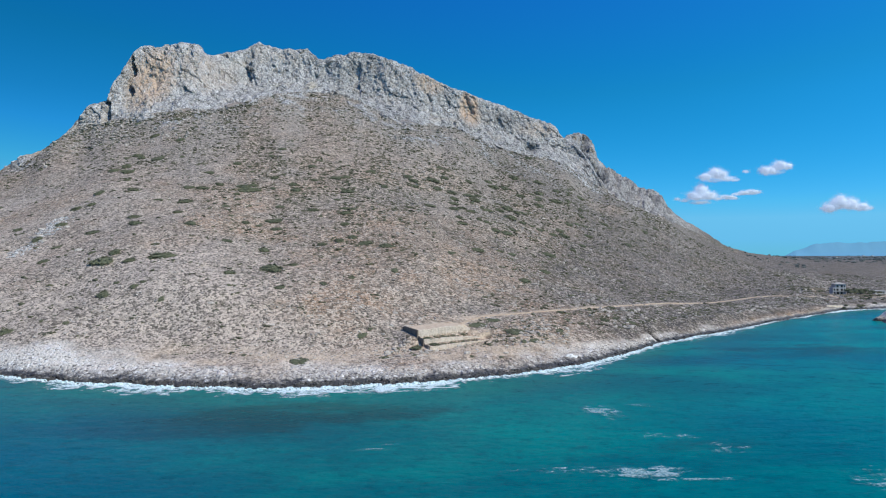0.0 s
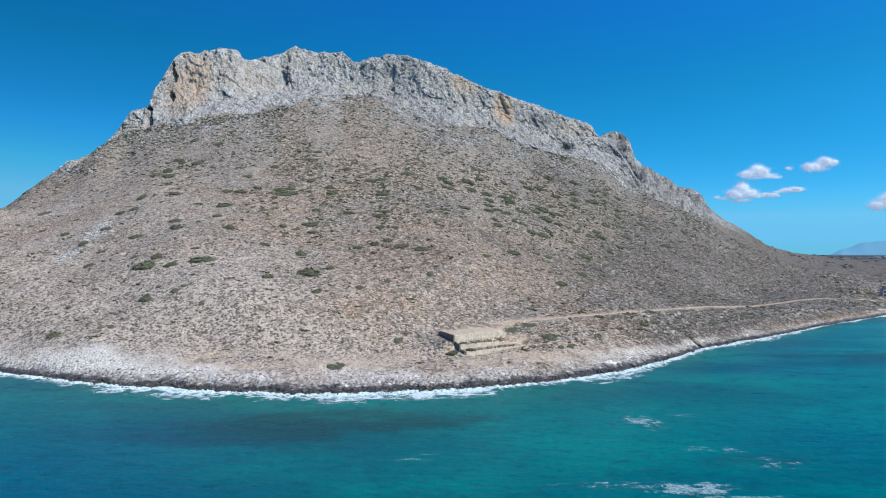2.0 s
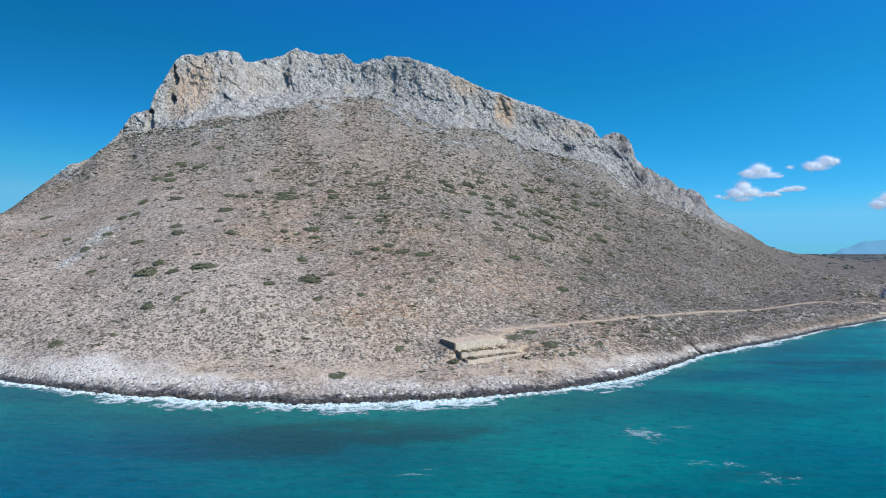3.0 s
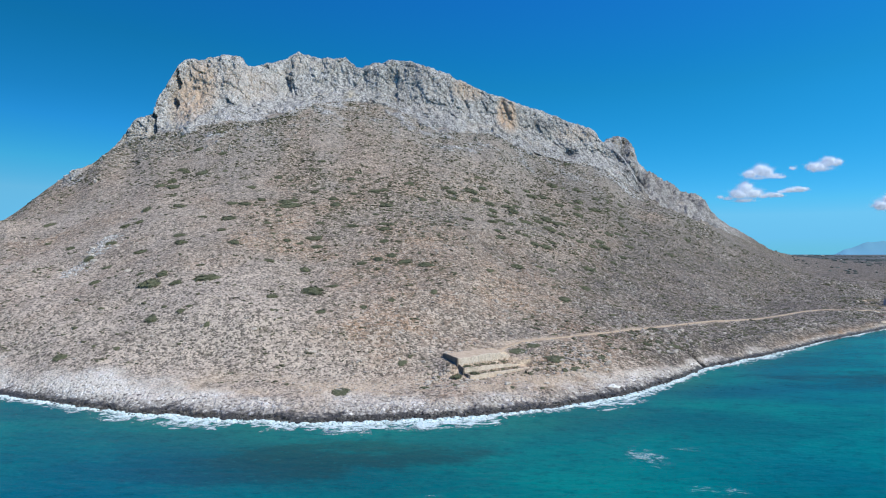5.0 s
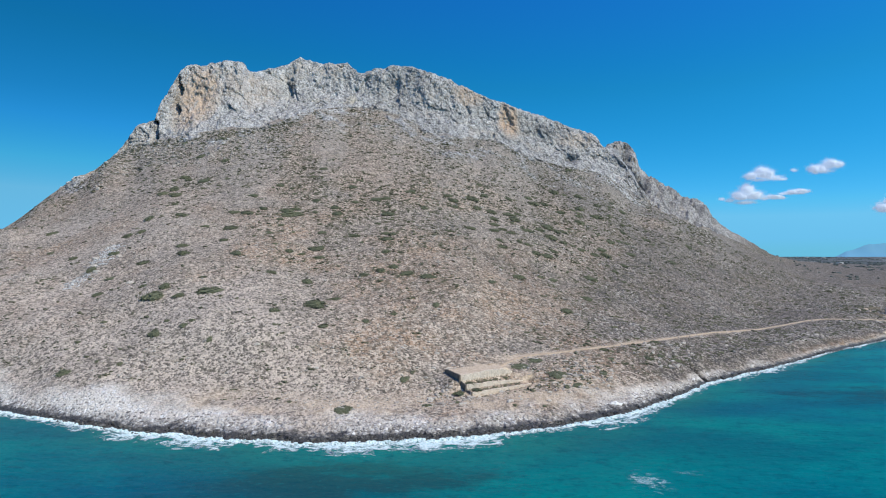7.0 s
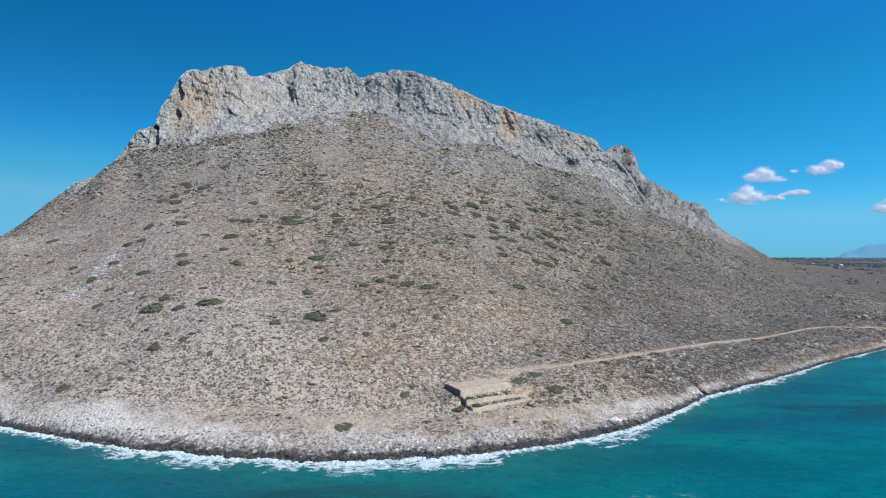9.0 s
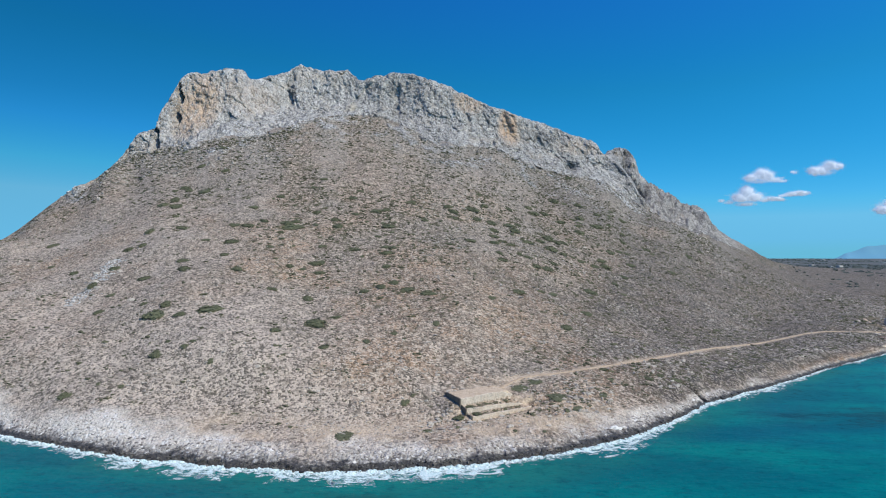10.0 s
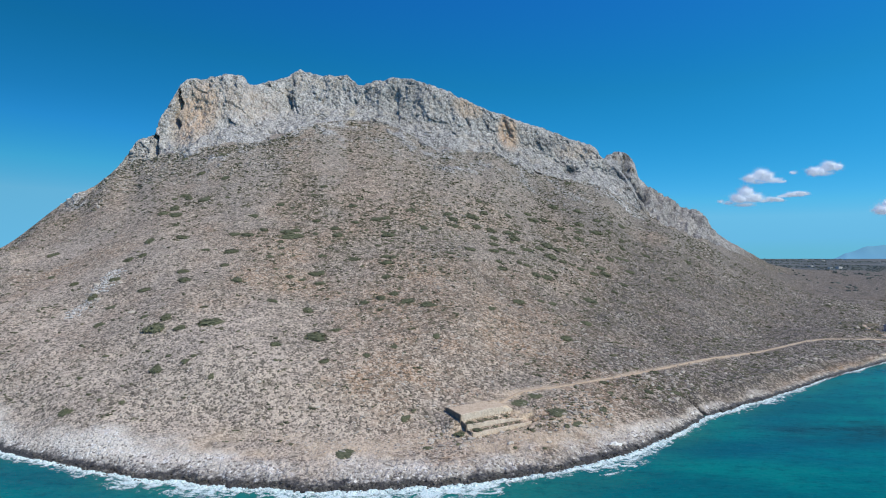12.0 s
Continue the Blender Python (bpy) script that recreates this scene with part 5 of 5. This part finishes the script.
# ------------------------------------------------------------------ low rocks across the inlet, white water over shoals
def build_islet(cx, cy, rx, ry, h, seed):
    u = np.linspace(0, 1, 40)[:, None]
    a = np.linspace(0, 2 * np.pi, 120)[None, :]
    edge = 1 + 0.25 * fbm(np.cos(a) * 2 + seed, np.sin(a) * 2, octaves=3, seed=seed)
    x, y = cx + rx * u * np.cos(a) * edge, cy + ry * u * np.sin(a) * edge
    z = h * (1 - u ** 2.2) * (1 + 0.5 * fbm(x / 6, y / 6, octaves=4, seed=seed)) + 0.6 * fbm(x / 2, y / 2, octaves=3, seed=seed + 5) - 1.2 * u ** 3
    one = np.ones_like(z)
    ob = sheet("rock_islet", np.stack([x, y, z], -1), HILL, dict(shelf=one, rock=0 * one))
    return tagged(ob, "low pale limestone rocks with a dark wet rim in the sea", "rocks")


def boulder(x, y, w, d, h, seed, label, mat):
    v, f = ico(3)
    k = 1 + 0.35 * fbm(v[:, 0] * 1.5 + seed, v[:, 1] * 1.5, v[:, 2] * 1.5, octaves=4, seed=seed)
    p = v * k[:, None] * (w / 2, d / 2, h)
    p[:, 2] = np.maximum(p[:, 2], -0.3 * h)
    ob = raw("boulder", p, f, mat, smooth=False)
    ob.matrix_basis = pose(x, y, float(min(ground(x + w * 0.3 * a, y + d * 0.3 * b)[0] for a in (-1, 0, 1) for b in (-1, 0, 1))) + 0.3 * h, 0, 0, 20)
    return tagged(ob, label, "boulder", "boulders")


CHALK = plain("bleached_stone", (0.74, 0.71, 0.67), (0.88, 0.86, 0.82), 0.8, 0.9, 0.4, 0.1)
boulder(56, 212.5, 5.0, 2.6, 0.9, 3, "flat bleached white slab lying on the shore rocks", CHALK)
for k, (bx, by, bw) in enumerate(((20, 205, 2.2), (33, 208, 1.8), (-6, 209, 2.4), (4, 203, 1.6), (112, 300, 2.6), (-70, 232, 2.0), (-46, 222, 1.8), (-150, 300, 3.2), (-178, 322, 3.6), (-184, 330, 4.0), (-176, 340, 3.0), (-190, 342, 3.4), (-321, 549, 7.0), (-316, 551, 5.0), (-326, 547, 4.6), (-331, 545, 3.6))):
    boulder(bx, by, bw, bw * 0.7, bw * 0.3, 10 + k, "pale limestone boulder on the open slope", STONE if k < 12 else BLEACHED)


build_islet(281, 332, 23, 16, 8.0, 3)


def foam_patch(cx, cy, rx, ry, thin, seed):
    n = 150
    x, y = np.meshgrid(np.linspace(-1.3, 1.3, n) * rx, np.linspace(-1.3, 1.3, n) * ry)
    lace = 0.45 - 1.1 * abs(fbm(x / 1.6 + seed, y / 1.1, octaves=4, seed=seed, gain=0.65)) + 0.75 * fbm(x / 2.2, y / 0.9 + seed, octaves=4, seed=seed + 7, gain=0.6)
    dens = 0.80 - 0.8 * (x / rx) ** 2 - 0.8 * (y / ry) ** 2 + 0.75 * lace - 0.5 * thin + 0.4 * fbm(x / 7, y / 4, octaves=2, seed=seed + 3)
    z = 0.12 + 0.12 * np.clip(dens, 0, 1)
    ob = sheet("foam_patch", np.stack([x + cx, y + cy, z], -1), VEIL, dict(dense=0.5 * np.clip(dens - 0.15, 0, 1) - 0.06), keep=(dens > 0.15)[:-1, :-1])
    return tagged(ob, "lacy white foam drifting on the water", "foam", "foam patches", "stuff")


for k, (cx, cy, rx, ry, thin) in enumerate(FOAM_PATCHES):
    foam_patch(cx, cy, 1.2 * rx, 1.25 * ry, thin, 40 + k)

# ------------------------------------------------------------------ clouds and distance
PUFF_V, PUFF_F = ico(2)


def cloud(x, y, z, puffs, seed):
    """Soft heaps: rounded cores wrapped in countless small wisps that thin out at the rim."""
    r = np.random.default_rng(seed)
    vs, fs, n0 = [], [], 0
    for cx, cz, rx, rz, full in puffs:
        if full > 0.8:
            lump = 1 + 0.4 * fbm(PUFF_V[:, 0] * 2 + cx, PUFF_V[:, 1] * 2, PUFF_V[:, 2] * 2 + cz, octaves=3, seed=seed)
            core = PUFF_V * (0.62 * lump)[:, None] * (rx, rx, rz) + (cx, 0, cz)
            vs.append(core)
            fs.append(PUFF_F + n0)
            n0 += len(core)
        n = int(2.6 * full * rx * rz) + 60
        d = r.normal(size=(n, 3))
        d /= np.linalg.norm(d, axis=1)[:, None]
        lump = 1 + 0.5 * fbm(d[:, 0] * 2.2 + cx, d[:, 1] * 2.2, d[:, 2] * 2.2 + cz, octaves=4, seed=seed)
        out = np.clip(0.66 + 0.22 * r.normal(size=n), 0.1, 1.2)
        c = d * (out * lump)[:, None] * (rx, rx, rz)
        c[:, 2] = np.where(c[:, 2] < 0, c[:, 2] * 0.8, c[:, 2])
        size = r.uniform(0.8, 2.5, n) * np.clip(1.5 - out, 0.4, 1.2)
        tri = (c + (cx, 0, cz))[:, None, :] + r.normal(size=(n, 3, 3)) * size[:, None, None]
        vs.append(tri.reshape(-1, 3))
        fs.append(np.arange(3 * n).reshape(-1, 3) + n0)
        n0 += 3 * n
    ob = raw("cloud", np.concatenate(vs), np.concatenate(fs), VAPOUR)
    ob.location = (x, y, z)
    return tagged(ob, "small white fair-weather cumulus cloud over the plain", "cloud", "clouds")


# middle, half width, half height, fullness of each heap
cloud(1914, 4000, 398, [(2, 50, 60, 56, 1.0), (-48, 10, 64, 44, 1.0), (46, 14, 70, 42, 1.0), (-10, -30, 80, 16, 0.6), (-160, -8, 26, 14, 0.5), (-110, -18, 42, 16, 0.4),
                        (112, -2, 46, 22, 0.5), (170, 6, 50, 20, 0.9), (215, 2, 36, 18, 0.9), (232, 26, 40, 14, 0.5), (285, 34, 54, 20, 0.9), (340, 42, 50, 22, 1.0), (375, 40, 30, 16, 0.7)], 1)
cloud(2005, 4000, 540, [(-62, -4, 54, 34, 1.0), (0, 18, 66, 44, 1.0), (36, 10, 66, 40, 1.0), (88, -16, 60, 22, 0.8), (134, -24, 40, 14, 0.5), (-10, -28, 80, 14, 0.4)], 2)
cloud(2405, 4000, 590, [(-66, -10, 50, 38, 1.0), (-25, -8, 46, 34, 1.0), (34, 22, 54, 44, 1.0), (82, 18, 46, 30, 0.9), (0, -22, 70, 20, 0.5)], 3)
cloud(2880, 4000, 352, [(-110, -16, 56, 42, 1.0), (-42, 22, 68, 56, 1.0), (42, 12, 66, 54, 1.0), (115, -4, 56, 38, 0.9), (165, -14, 40, 24, 0.6)], 4)
cloud(2215, 4000, 572, [(0, 0, 22, 15, 0.7), (-12, 3, 14, 10, 0.5)], 5)


def far_range():
    """Blue hills beyond the plain."""
    u = np.linspace(2850, 5600, 160)
    top = hermite(u, [2850, 2920, 3000, 3134, 3230, 3356, 3540, 3710, 4200, 5600], [14, 26, 62, 98, 119, 131, 124, 134, 90, 60]) + 9 * fbm(u / 90, u * 0, octaves=4, seed=151)
    rows = np.linspace(0, 1, 12)[:, None]
    x = np.broadcast_to(u, (12, len(u)))
    z = 8 + (top - 8) * rows
    y = 4665 + 60 * rows + 0 * x
    return tagged(sheet("backdrop", np.stack([x, y, z], -1), FAR), "pale blue mountains far beyond the plain", "mountains", kind="structure")


far_range()
